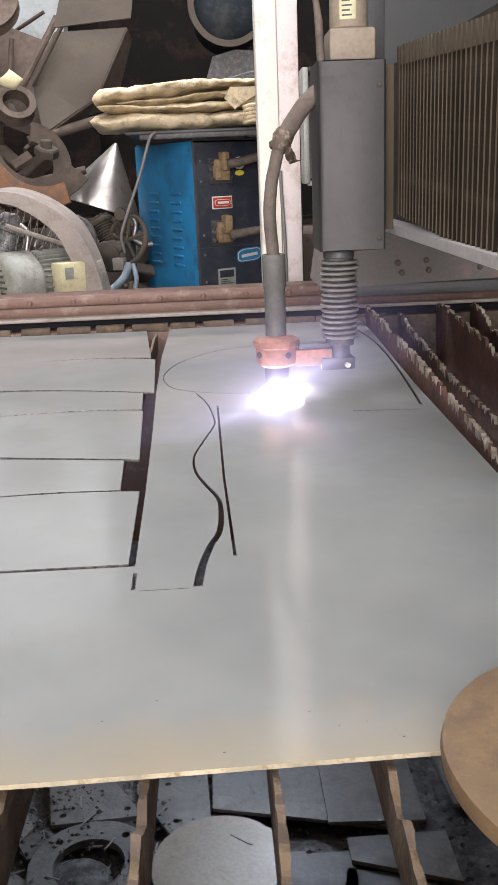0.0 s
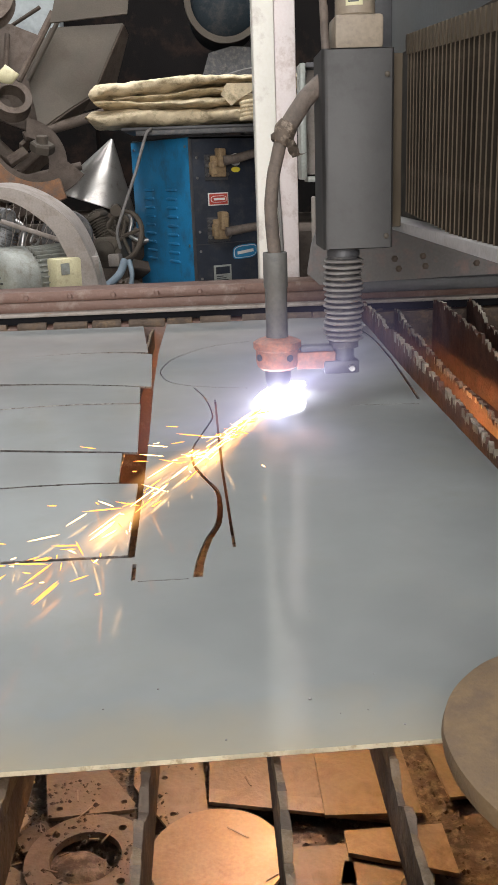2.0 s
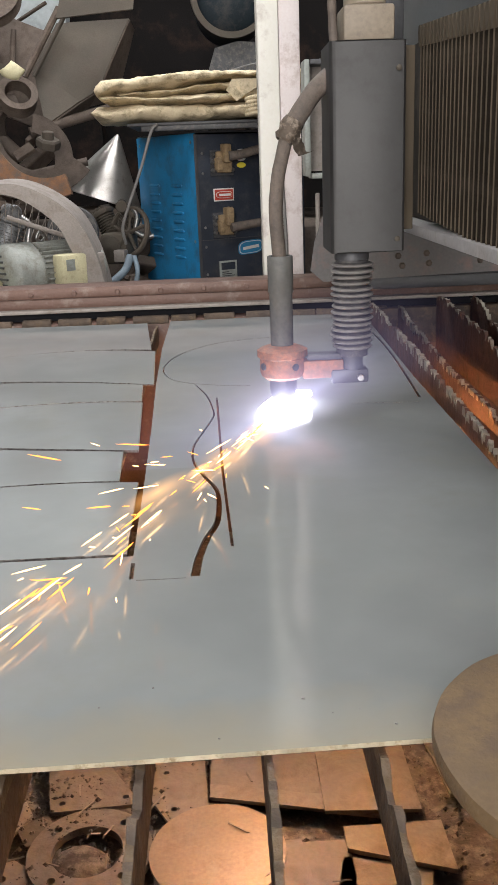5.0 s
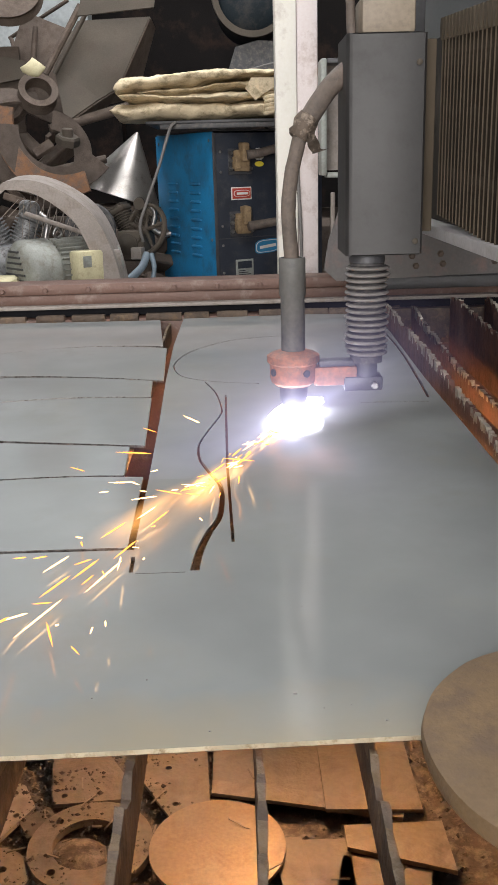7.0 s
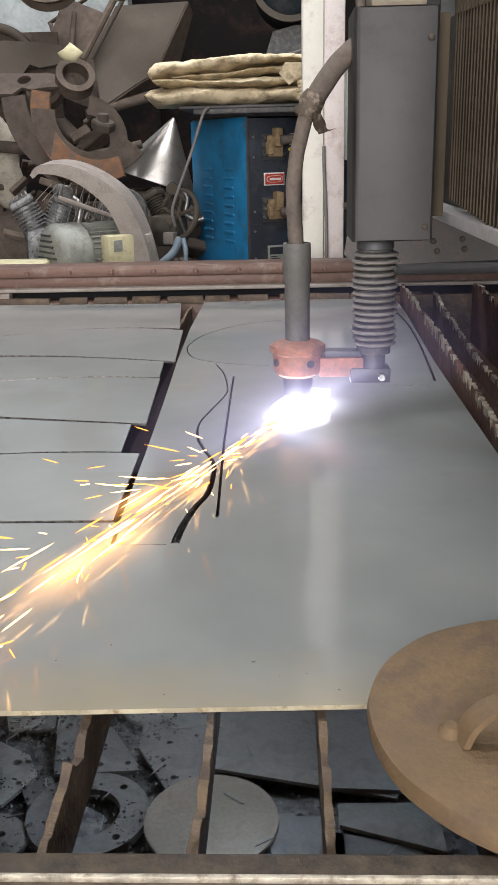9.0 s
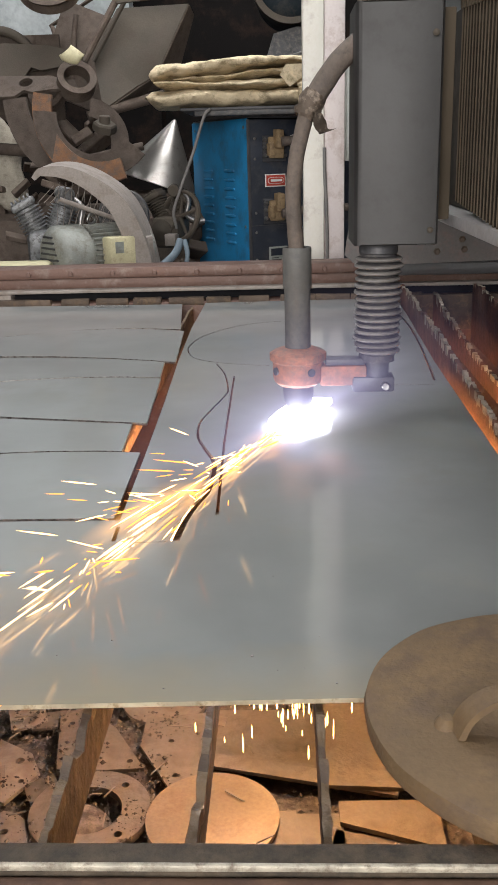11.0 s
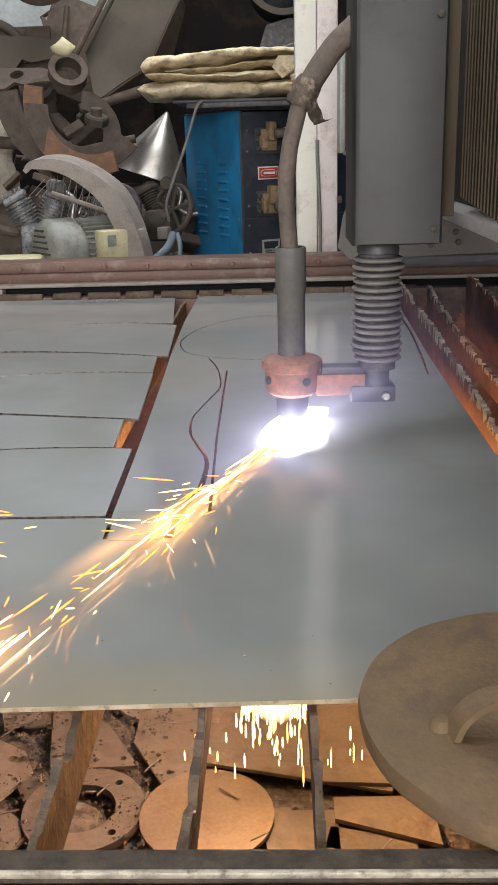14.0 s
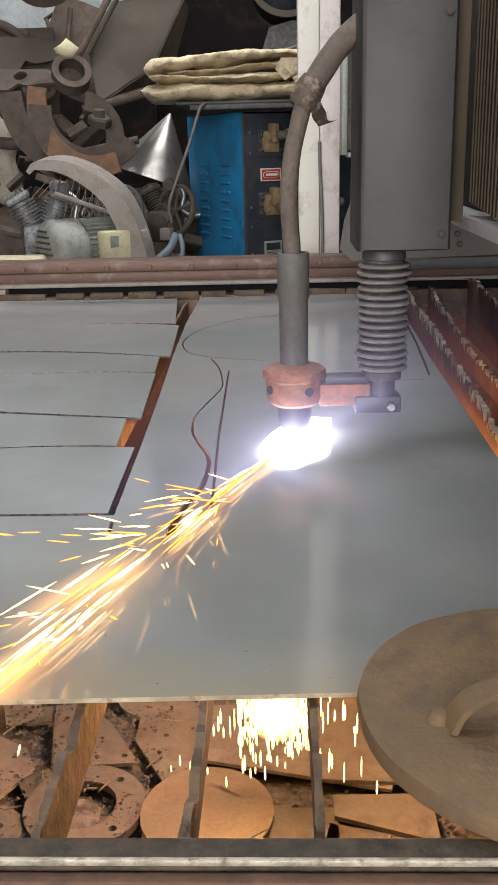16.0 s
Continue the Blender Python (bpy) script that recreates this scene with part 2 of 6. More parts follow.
CABINET = material("pale_green_grey_enamel", (0.34, 0.36, 0.33), 0.5, 0.1, 0.12, 10, (0.25, 0.25, 0.22), 0.3, 0.06)
END_GREY = material("dusty_end_plate_grey", (0.135, 0.125, 0.12), 0.55, 0.15, 0.15, 8, (0.20, 0.13, 0.115), 0.3, 0.08)
CABLE = material("grey_cable", (0.20, 0.19, 0.18), 0.6, 0.0, 0.2, 20, None, 0, 0.1)
CABLE_BLUE = material("blue_grey_cable", (0.22, 0.28, 0.33), 0.55, 0.0, 0.2, 20, None, 0, 0.1)
ARC_CORE = glowing("arc_core_light", (0.86, 0.90, 1.0), 13.0)
# glare painted round the arc: width, reach above and below, slant, strength, colour
ARC_HALO = glare_halo("arc_halo", (0.003, -0.006, 0.009), [(0.060, 0.028, 0.022, 0.30, 0.55, (0.80, 0.80, 1.0)), (0.12, 0.062, 0.044, 0.30, 0.50, (0.66, 0.60, 1.0)),
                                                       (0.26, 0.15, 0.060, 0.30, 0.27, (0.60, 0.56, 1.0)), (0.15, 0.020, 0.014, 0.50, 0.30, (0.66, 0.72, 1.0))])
ARC_TAIL = glowing("arc_tail_light", (0.55, 0.72, 1.0), 1900.0)
SPARK_HOT = glowing("white_hot_spark", (1.0, 0.56, 0.22), 6.0)
SPARK_WARM = glowing("orange_hot_spark", (1.0, 0.36, 0.07), 2.6)
MOLTEN = glowing("molten_metal", (1.0, 0.475, 0.17), 1500.0)
SPARK_FALL = glowing("falling_molten_drop", (1.0, 0.52, 0.16), 9.0)


# ---- mesh tools ----
def mesh_of(name, bm, mat, smooth=None):
    me = bpy.data.meshes.new(name)
    if smooth is not None:
        for e in bm.edges:
            e.smooth = len(e.link_faces) == 2 and e.calc_face_angle(0) < radians(smooth)
        for f in bm.faces:
            f.smooth = True
    bm.to_mesh(me)
    bm.free()
    me.materials.append(mat)
    return me


def dust_band(mat, colour, near, far):
    """Settled dust along a sheet's near edge, uneven in width."""
    nt = mat.node_tree
    bsdf = nt.nodes["Principled BSDF"]
    old = bsdf.inputs["Base Color"].links[0].from_socket
    xyz, tex = nt.nodes.new("ShaderNodeSeparateXYZ"), nt.nodes.new("ShaderNodeTexCoord")
    nt.links.new(tex.outputs["Object"], xyz.inputs[0])
    blot = nt.nodes.new("ShaderNodeTexNoise")
    blot.inputs["Scale"].default_value, blot.inputs["Detail"].default_value = 16, 7
    nt.links.new(tex.outputs["Object"], blot.inputs["Vector"])
    push = nt.nodes.new("ShaderNodeMath")
    push.operation, push.inputs[1].default_value, push.inputs[2].default_value = "MULTIPLY_ADD", 0.10, -0.05
    nt.links.new(blot.outputs["Fac"], push.inputs[0])
    total = nt.nodes.new("ShaderNodeMath")
    nt.links.new(xyz.outputs[1], total.inputs[0])
    nt.links.new(push.outputs[0], total.inputs[1])
    span = nt.nodes.new("ShaderNodeMapRange")
    span.inputs["From Min"].default_value, span.inputs["From Max"].default_value = far, near
    nt.links.new(total.outputs[0], span.inputs[0])
    some = nt.nodes.new("ShaderNodeMath")
    some.operation, some.inputs[1].default_value = "MULTIPLY", 0.6
    nt.links.new(span.outputs[0], some.inputs[0])
    mix = nt.nodes.new("ShaderNodeMix")
    mix.data_type = "RGBA"
    nt.links.new(some.outputs[0], mix.inputs[0])
    nt.links.new(old, mix.inputs[6])
    mix.inputs[7].default_value = (*colour, 1)
    nt.links.new(mix.outputs[2], bsdf.inputs["Base Color"])


dust_band(SHEET, (0.44, 0.36, 0.23), -0.05, 0.012)


def part(name, bm, mat, parent, label="", smooth=38):
    """Links a bmesh as one mesh object under a thing or under a part."""
    ob = new(name, mesh_of(name, bm, mat, smooth))
    ob.parent = parent
    if label:
        tagged(ob, label)
    return ob


def thing(name, label, category, group="", kind="", at=None):
    ob = new(name)
    ob.empty_display_size = 0.05
    if at is not None:
        ob.matrix_world = at
    return tagged(ob, label, category, group, kind)


def solo(name, bm, mat, label, category="", group="", kind="", smooth=38, at=None):
    """A thing that is one mesh."""
    ob = new(name, mesh_of(name, bm, mat, smooth))
    if at is not None:
        ob.matrix_world = at
    return tagged(ob, label, category, group, kind)


def empty_bm():
    return bmesh.new()


def box(lo, hi, bevel=0.0, m=None, bm=None, seg=2):
    own = bmesh.new()
    size = [b - a for a, b in zip(lo, hi)]
    mid = [(a + b) / 2 for a, b in zip(lo, hi)]
    bmesh.ops.create_cube(own, size=1, matrix=Matrix.Translation(mid) @ Matrix.Diagonal((*size, 1)))
    if bevel:
        bmesh.ops.bevel(own, geom=own.edges[:], offset=min(bevel, min(size) * 0.45), segments=seg, affect="EDGES", profile=0.5)
    return merge(own, bm, m)


def merge(own, bm=None, m=None):
    if m is not None:
        own.transform(m)
    if bm is None:
        return own
    me = bpy.data.meshes.new("tmp")
    own.to_mesh(me)
    own.free()
    bm.from_mesh(me)
    bpy.data.meshes.remove(me)
    return bm


def frame_between(a, b):
    a, b = Vector(a), Vector(b)
    return Matrix.Translation(a) @ (b - a).to_track_quat("Z", "Y").to_matrix().to_4x4(), (b - a).length


def lathe(profile, bm=None, m=None, seg=28, close=True):
    """Turns a profile of (radius, height) about z."""
    own = bmesh.new()
    rings = []
    for r, h in profile:
        if r < 1e-6:
            rings.append([own.verts.new((0, 0, h))])
        else:
            rings.append([own.verts.new((r * math.cos(a), r * math.sin(a), h)) for a in (2 * math.pi * k / seg for k in range(seg))])
    for p, q in zip(rings, rings[1:]):
        for k in range(seg):
            l = (k + 1) % seg
            face = [p[k % len(p)], p[l % len(p)], q[l % len(q)], q[k % len(q)]]
            face = list(dict.fromkeys(face))
            if len(face) > 2:
                own.faces.new(face)
    if close:
        for ring, flip in ((rings[0], True), (rings[-1], False)):
            if len(ring) > 2:
                own.faces.new(ring[::-1] if flip else ring)
    bmesh.ops.recalc_face_normals(own, faces=own.faces[:])
    return merge(own, bm, m)


def rod(a, b, r, r2=None, bm=None, seg=16, bevel=0.0):
    m, length = frame_between(a, b)
    r2 = r if r2 is None else r2
    prof = [(r, 0), (r2, length)]
    if bevel:
        prof = [(r - bevel, 0), (r, bevel), (r2, length - bevel), (r2 - bevel, length)]
    return lathe(prof, bm, m, seg)


def smooth_line(points, steps=8):
    """Catmull-Rom through the points."""
    pts = [Vector(p) for p in points]
    pts = [pts[0] * 2 - pts[1]] + pts + [pts[-1] * 2 - pts[-2]]
    out = []
    for i in range(1, len(pts) - 2):
        p0, p1, p2, p3 = pts[i - 1:i + 3]
        for k in range(steps):
            t = k / steps
            out.append(0.5 * (2 * p1 + (p2 - p0) * t + (2 * p0 - 5 * p1 + 4 * p2 - p3) * t * t + (3 * p1 - p0 - 3 * p2 + p3) * t ** 3))
    out.append(pts[-2])
    return out


def tube(points, r, bm=None, seg=12, steps=8, wobble=0.0):
    line = smooth_line(points, steps) if steps > 1 else [Vector(p) for p in points]
    own = bmesh.new()
    up = Vector((0.13, 0.31, 0.94)).normalized()
    rings = []
    for i, p in enumerate(line):
        d = (line[min(i + 1, len(line) - 1)] - line[max(i - 1, 0)]).normalized()
        side = d.cross(up).normalized()
        over = side.cross(d).normalized()
        rr = r(i / (len(line) - 1)) if callable(r) else r
        rr *= 1 + wobble * noise.noise(p * 60)
        rings.append([own.verts.new(p + rr * (math.cos(a) * side + math.sin(a) * over)) for a in (2 * math.pi * k / seg for k in range(seg))])
    for p, q in zip(rings, rings[1:]):
        for k in range(seg):
            own.faces.new((p[k], p[(k + 1) % seg], q[(k + 1) % seg], q[k]))
    own.faces.new(rings[0][::-1])
    own.faces.new(rings[-1])
    bmesh.ops.recalc_face_normals(own, faces=own.faces[:])
    return merge(own, bm)


def plate(outline, thick, holes=(), m=None, bm=None, rough=0.0, seed=0):
    """A flat plate from an outline in x and y with holes, its top at z = 0."""
    own = bmesh.new()
    edges = []
    for loop in (outline, *holes):
        vs = [own.verts.new((p[0], p[1], 0)) for p in loop]
        edges += [own.edges.new((a, b)) for a, b in zip(vs, vs[1:] + vs[:1])]
    bmesh.ops.triangle_fill(own, edges=edges, use_beauty=True)
    for f in own.faces:
        if f.normal.z < 0:
            f.normal_flip()
    top = own.faces[:]
    made = bmesh.ops.extrude_face_region(own, geom=top)
    for v in made["geom"]:
        if isinstance(v, bmesh.types.BMVert):
            v.co.z -= thick
    for f in made["geom"]:
        if isinstance(f, bmesh.types.BMFace):
            f.normal_flip()
    bmesh.ops.recalc_face_normals(own, faces=own.faces[:])
    return merge(own, bm, m)


def ring_points(cx, cy, r, n=24, start=0.0, end=360.0, squash=1.0):
    whole = abs(end - start) >= 359.9
    return [(cx + r * math.cos(radians(start + (end - start) * k / (n if whole else n - 1))),
             cy + squash * r * math.sin(radians(start + (end - start) * k / (n if whole else n - 1)))) for k in range(n)]


def roughen(bm, amount, scale, cut=0.0):
    for v in bm.verts:
        v.co += Vector(noise.noise_vector(v.co * scale)) * amount
    return bm


def sheet_grid(x0, x1, y0, y1, nx, ny, thick, height):
    """A sheet over a rectangle (edges may be functions) whose height is a function of x and y."""
    own = bmesh.new()
    layers = []
    for drop in (0.0, thick):
        rows = []
        for j in range(ny + 1):
            row = []
            for i in range(nx + 1):
                u, v = i / nx, j / ny
                a, b = (f(u) if callable(f) else f for f in (y0, y1))
                y = a + (b - a) * v
                c, d = (f(v) if callable(f) else f for f in (x0, x1))
                x = c + (d - c) * u
                row.append(own.verts.new((x, y, height(x, y) - drop)))
            rows.append(row)
        layers.append(rows)
    top, low = layers
    for j in range(ny):
        for i in range(nx):
            own.faces.new((top[j][i], top[j][i + 1], top[j + 1][i + 1], top[j + 1][i]))
            own.faces.new((low[j][i], low[j + 1][i], low[j + 1][i + 1], low[j][i + 1]))
    for i in range(nx):
        own.faces.new((low[0][i], low[0][i + 1], top[0][i + 1], top[0][i]))
        own.faces.new((top[ny][i], top[ny][i + 1], low[ny][i + 1], low[ny][i]))
    for j in range(ny):
        own.faces.new((top[j][0], top[j + 1][0], low[j + 1][0], low[j][0]))
        own.faces.new((low[j][nx], low[j + 1][nx], top[j + 1][nx], top[j][nx]))
    bmesh.ops.recalc_face_normals(own, faces=own.faces[:])
    return own


# ---- the shed ----
def shed():
    solo("ground", box((-6, -9, -0.3), (6, 9, 0.0)), CONCRETE, "dusty grey concrete workshop ground", kind="structure")
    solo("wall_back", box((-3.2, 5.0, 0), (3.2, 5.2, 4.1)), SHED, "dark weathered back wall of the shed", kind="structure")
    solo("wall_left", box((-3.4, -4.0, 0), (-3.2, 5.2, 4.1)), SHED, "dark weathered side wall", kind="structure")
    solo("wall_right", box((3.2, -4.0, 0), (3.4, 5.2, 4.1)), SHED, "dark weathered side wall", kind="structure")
    bm = box((-3.4, -4.2, 0), (-2.6, -4.0, 4.1))
    box((1.4, -4.2, 0), (3.4, -4.0, 4.1), bm=bm)
    box((-2.6, -4.2, 3.4), (1.4, -4.0, 4.1), bm=bm)
    solo("wall_front", bm, SHED, "shed front wall round a wide open doorway", kind="structure")
    bm = box((-3.4, -4.2, 4.1), (3.4, -0.1, 4.2))
    box((-3.4, 0.9, 4.1), (3.4, 2.5, 4.2), bm=bm)
    box((-3.4, 3.5, 4.1), (3.4, 5.2, 4.2), bm=bm)
    solo("ceiling", bm, SHED, "dark sheet roof with gaps for roof lights", kind="structure")
    for y in (-0.1, 2.5):
        solo("roof_light", box((-3.0, y, 4.12), (3.0, y + 1.0, 4.14)), ROOF_LIGHT, "translucent roof panel letting in daylight", kind="structure")
    solo("plaster_wall", box((-2.6, 4.55, 1.46), (-0.74, 4.7, 3.0)), PLASTER, "stained blue-grey plaster wall behind the scrap", kind="structure")

    # added near-black backing: stands for the shaded gaps in the heap
    solo("dark_backing", box((-2.6, 4.53, 0), (-0.60, 4.72, 1.455)), SHED, "near-black backing behind the scrap, for the shade in its gaps", kind="structure")


shed()

# ---- cutting table ----
SHEET_Z = 0.75
FLOOR_Z = 0.295


def slat_mesh(length, seed, depth=0.30, bite=0.012, step=0.012, deep=(), half=0.0025, level=None):
    """A thin upright bar, its top edge eaten into teeth by earlier cuts; runs along +y."""
    rng = random.Random(seed)
    own = bmesh.new()
    n = int(length / step)
    tops = []
    for i in range(n + 1):
        y = length * i / n
        h = -bite * (rng.random() ** 1.5)
        h += 0.012 * noise.noise(Vector((seed * 3.1, y * 9, 0)))
        for a, b, d in deep:
            if a < y < b:
                h -= d * math.sin(math.pi * (y - a) / (b - a)) ** 0.6 * (0.85 + 0.15 * rng.random())
        h = min(h, -0.002)
        tops.append((y, h + level(y) if level else h))
    cols = []
    for y, h in tops:
        w = half * (1 + 0.5 * rng.random())
        lean = 0.003 * noise.noise(Vector((y * 7, seed, 2)))
        cols.append([own.verts.new((lean - w, y, h)), own.verts.new((lean + w, y, h - 0.002 * rng.random())),
                     own.verts.new((half, y, -depth)), own.verts.new((-half, y, -depth))])
    for p, q in zip(cols, cols[1:]):
        for k in range(4):
            own.faces.new((p[k], p[(k + 1) % 4], q[(k + 1) % 4], q[k]))
    own.faces.new(cols[0])
    own.faces.new(cols[-1][::-1])
    bmesh.ops.recalc_face_normals(own, faces=own.faces[:])
    bmesh.ops.subdivide_edges(own, edges=[e for e in own.edges if abs(e.verts[0].co.z - e.verts[1].co.z) > depth * 0.5 and abs(e.verts[0].co.y - e.verts[1].co.y) < 1e-5], cuts=3)
    return own


def crown(ob, drop, level=None):
    """Slag-crusted paler tops of a slat's teeth."""
    ob.data.materials.append(SLAG_PALE if level else SLAG_TOP)
    for f in ob.data.polygons:
        if f.center.z - (level(f.center.y) if level else 0) > -drop and noise.noise(Vector((f.center.x * 90, f.center.y * 55, 3.0))) > -0.12:
            f.material_index = 1


def bolt(parent, at, r=0.007, turn=None, mat=None):
    bm = lathe([(r * 1.25, 0), (r * 1.25, r * 0.2), (r, r * 0.25), (r, r * 0.8), (r * 0.8, r)], seg=6)
    ob = part("bolt", bm, mat or RAIL, parent, smooth=20)
    ob.matrix_basis = Matrix.Translation(at) @ (turn or pose(0, 0, 0, 90))
    return ob


def cutting_table():
    table = thing("cutting_table", "rust-brown steel cutting table with slagged upright slats", "cutting table")
    # near rim: flat worn bar, its edge highlight painted as a pale strip
    part("front_rim", box((-1.4, -0.1725, 0.735), (0.9, -0.158, 0.751), 0.002), RIM, table, "worn grey steel rim bar")
    part("front_panel", box((-1.4, -0.180, 0.30), (0.9, -0.1728, 0.746), 0.002), RUST, table)
    # thin pale strip: the bevel highlight, put in as colour
    part("edge_highlight", roughen(box((-1.4, -0.1738, 0.7485), (0.9, -0.1712, 0.7519), 0.0008), 0.0003, 90), RIM_HIGHLIGHT, table, "pale strip for the rim edge highlight")
    # far rail: a stepped angle with bolts, a dark slot and a toothed ledge
    part("far_rail", box((-1.6, 1.42, 0.800), (1.5, 1.50, 0.822), 0.004), RAIL, table, "red-brown painted rail")
    part("rail_web", box((-1.6, 1.435, 0.776), (1.5, 1.50, 0.7995), 0.002), RAIL, table)
    part("rail_lip", box((-1.6, 1.412, 0.771), (1.5, 1.50, 0.7785), 0.002), GUARD, table)
    # slot filled near-black, its shade put into the colour
    part("rail_slot", box((-0.55, 1.432, 0.7535), (1.5, 1.50, 0.7705)), SLOT_SHADE, table)
    part("rail_base", box((-1.6, 1.40, 0.30), (1.5, 1.50, 0.752), 0.003), RAIL, table)
    part("rail_end_block", box((-1.6, 1.405, 0.7525), (-0.55, 1.50, 0.7705), 0.003), GUARD, table)
    for k in range(14):
        bolt(table, (-0.60 + 0.0885 * k, 1.4195, 0.8105), 0.0055)
    for k in range(12):
        w = 0.012 + 0.035 * random.random()
        x = -0.6 + 0.075 * k + 0.015 * random.random()
        part("slat_stub", roughen(box((x, 1.3965, 0.744), (x + w + 0.03, 1.4095, 0.7605), 0.002), 0.002, 90), SLAT, table)
    part("far_wall", box((-1.6, 1.51, 0.0), (1.5, 1.53, 0.80)), RUST, table)
    part("side_panel", box((0.93, -0.19, 0.0), (0.95, 1.51, 0.74)), RUST, table)
    part("side_panel", box((-1.45, -0.19, 0.0), (-1.43, 1.51, 0.74)), RUST, table)
    # slats under and beside the sheet
    xs = [-0.62, -0.53, -0.44, -0.35, -0.255, -0.168, -0.093, -0.024, 0.0395, 0.118, 0.19]
    for i, x in enumerate(xs):
        deep = [(0.0, 0.075, 0.006), (0.03, 0.05, 0.010)] if i % 2 else [(0.0, 0.06, 0.008), (0.075, 0.10, 0.010)]
        ob = part("slat", slat_mesh(1.545, 11 + i, 0.042, 0.004, 0.007, deep, 0.0018), SLAT, table)
        ob.matrix_basis = pose(x, -0.155, SHEET_Z - 0.005)
        crown(ob, 0.012)
    # worn levels of the bare slats: y and top height
    worn = [[(0.45, 0.744), (0.59, 0.757), (0.73, 0.767), (0.94, 0.775), (1.38, 0.788)], [(0.6, 0.718), (0.85, 0.726), (0.955, 0.728), (1.10, 0.744), (1.25, 0.752), (1.38, 0.771)],
            [(0.80, 0.730), (0.94, 0.748), (1.05, 0.772), (1.20, 0.778), (1.30, 0.787), (1.38, 0.782)], [(1.0, 0.730), (1.20, 0.748), (1.29, 0.776), (1.38, 0.783)], [(0.8, 0.75), (1.38, 0.79)], [(0.8, 0.75), (1.38, 0.79)]]
    for i, (x, line) in enumerate(zip((0.2575, 0.33, 0.409, 0.480, 0.56, 0.65), worn)):
        level = lambda y, line=line: float(np.interp(y - 0.155, [p[0] for p in line], [p[1] for p in line])) - 0.75
        ob = part("slat", slat_mesh(1.535, 31 + i, (0.040, 0.060, 0.09, 0.09, 0.09, 0.09)[i], 0.017, 0.0045, level=level), SLAT_RED, table)
        ob.matrix_basis = pose(x, -0.155, 0.75, 0, 0, -0.25 if i == 0 else 0)
        crown(ob, 0.013, level)
    part("cross_bar", box((0.24, 0.80, 0.56), (0.93, 0.825, 0.60), 0.002), RUST, table)
    part("cross_bar", box((0.24, 1.383, 0.684), (0.93, 1.397, 0.757), 0.002), SLAT, table, "dusty brown end bar")


cutting_table()


def pit_floor():
    """Slag-covered tray under the slats with cut-offs lying on it."""
    own = bmesh.new()
    n, k = 110, 80
    rows = []
    for j in range(k + 1):
        row = []
        for i in range(n + 1):
            x, y = -1.42 + 2.34 * i / n, -0.175 + 1.56 * j / k
            p = Vector((x, y, 0))
            h = 0.010 * noise.noise(p * 9) + 0.006 * noise.noise(p * 31) + 0.003 * noise.noise(p * 80)
            row.append(own.verts.new((x, y, FLOOR_Z - 0.012 + h)))
        rows.append(row)
    for j in range(k):
        for i in range(n):
            own.faces.new((rows[j][i], rows[j][i + 1], rows[j + 1][i + 1], rows[j + 1][i]))
    solo("pit_floor", own, DIRT, "grey-brown slag dust heaped in the table tray", kind="structure")
    rng = random.Random(5)
    verts, faces = [], []
    for _ in range(13000):
        x, y = rng.uniform(-0.45, 0.35), rng.uniform(0.1, 1.0)
        if rng.random() < 0.6:
            x = rng.uniform(-0.42, -0.13)
        s = 0.0010 + 0.0045 * rng.random() ** 3
        z = FLOOR_Z - 0.006 + 0.008 * noise.noise(Vector((x, y, 0)) * 9) + s * 0.4
        if x < -0.09 and y < 0.66 and rng.random() < 0.6 and noise.noise(Vector((x * 17, y * 17, 4))) > -0.1:
            z, s = FLOOR_Z + 0.0125, s * 0.7
        b = len(verts)
        for q in ((1, 0, 0), (-1, 0, 0), (0, 1, 0), (0, -1, 0), (0, 0, 1), (0, 0, -1)):
            verts.append((x + q[0] * s * rng.uniform(0.5, 1.4), y + q[1] * s * rng.uniform(0.5, 1.4), z + q[2] * s * rng.uniform(0.5, 1)))
        for f in ((0, 2, 4), (2, 1, 4), (1, 3, 4), (3, 0, 4), (2, 0, 5), (1, 2, 5), (3, 1, 5), (0, 3, 5)):
            faces.append([b + v for v in f])
    me = bpy.data.meshes.new("slag_crumbs")
    me.from_pydata(verts, [], faces)
    me.materials.append(DIRT)
    tagged(new("slag_crumbs", me), "loose slag crumbs scattered over the tray", kind="stuff")


def scrap(name, outline, z, label, holes=(), thick=0.005, tilt=(0, 0), turn=0.0, at=(0, 0), mat=None):
    bm = plate(outline, thick, holes)
    solo(name, bm, mat or SCRAP, label, "scrap", "scrap in the tray", at=pose(at[0], at[1], z, tilt[0], tilt[1], turn))


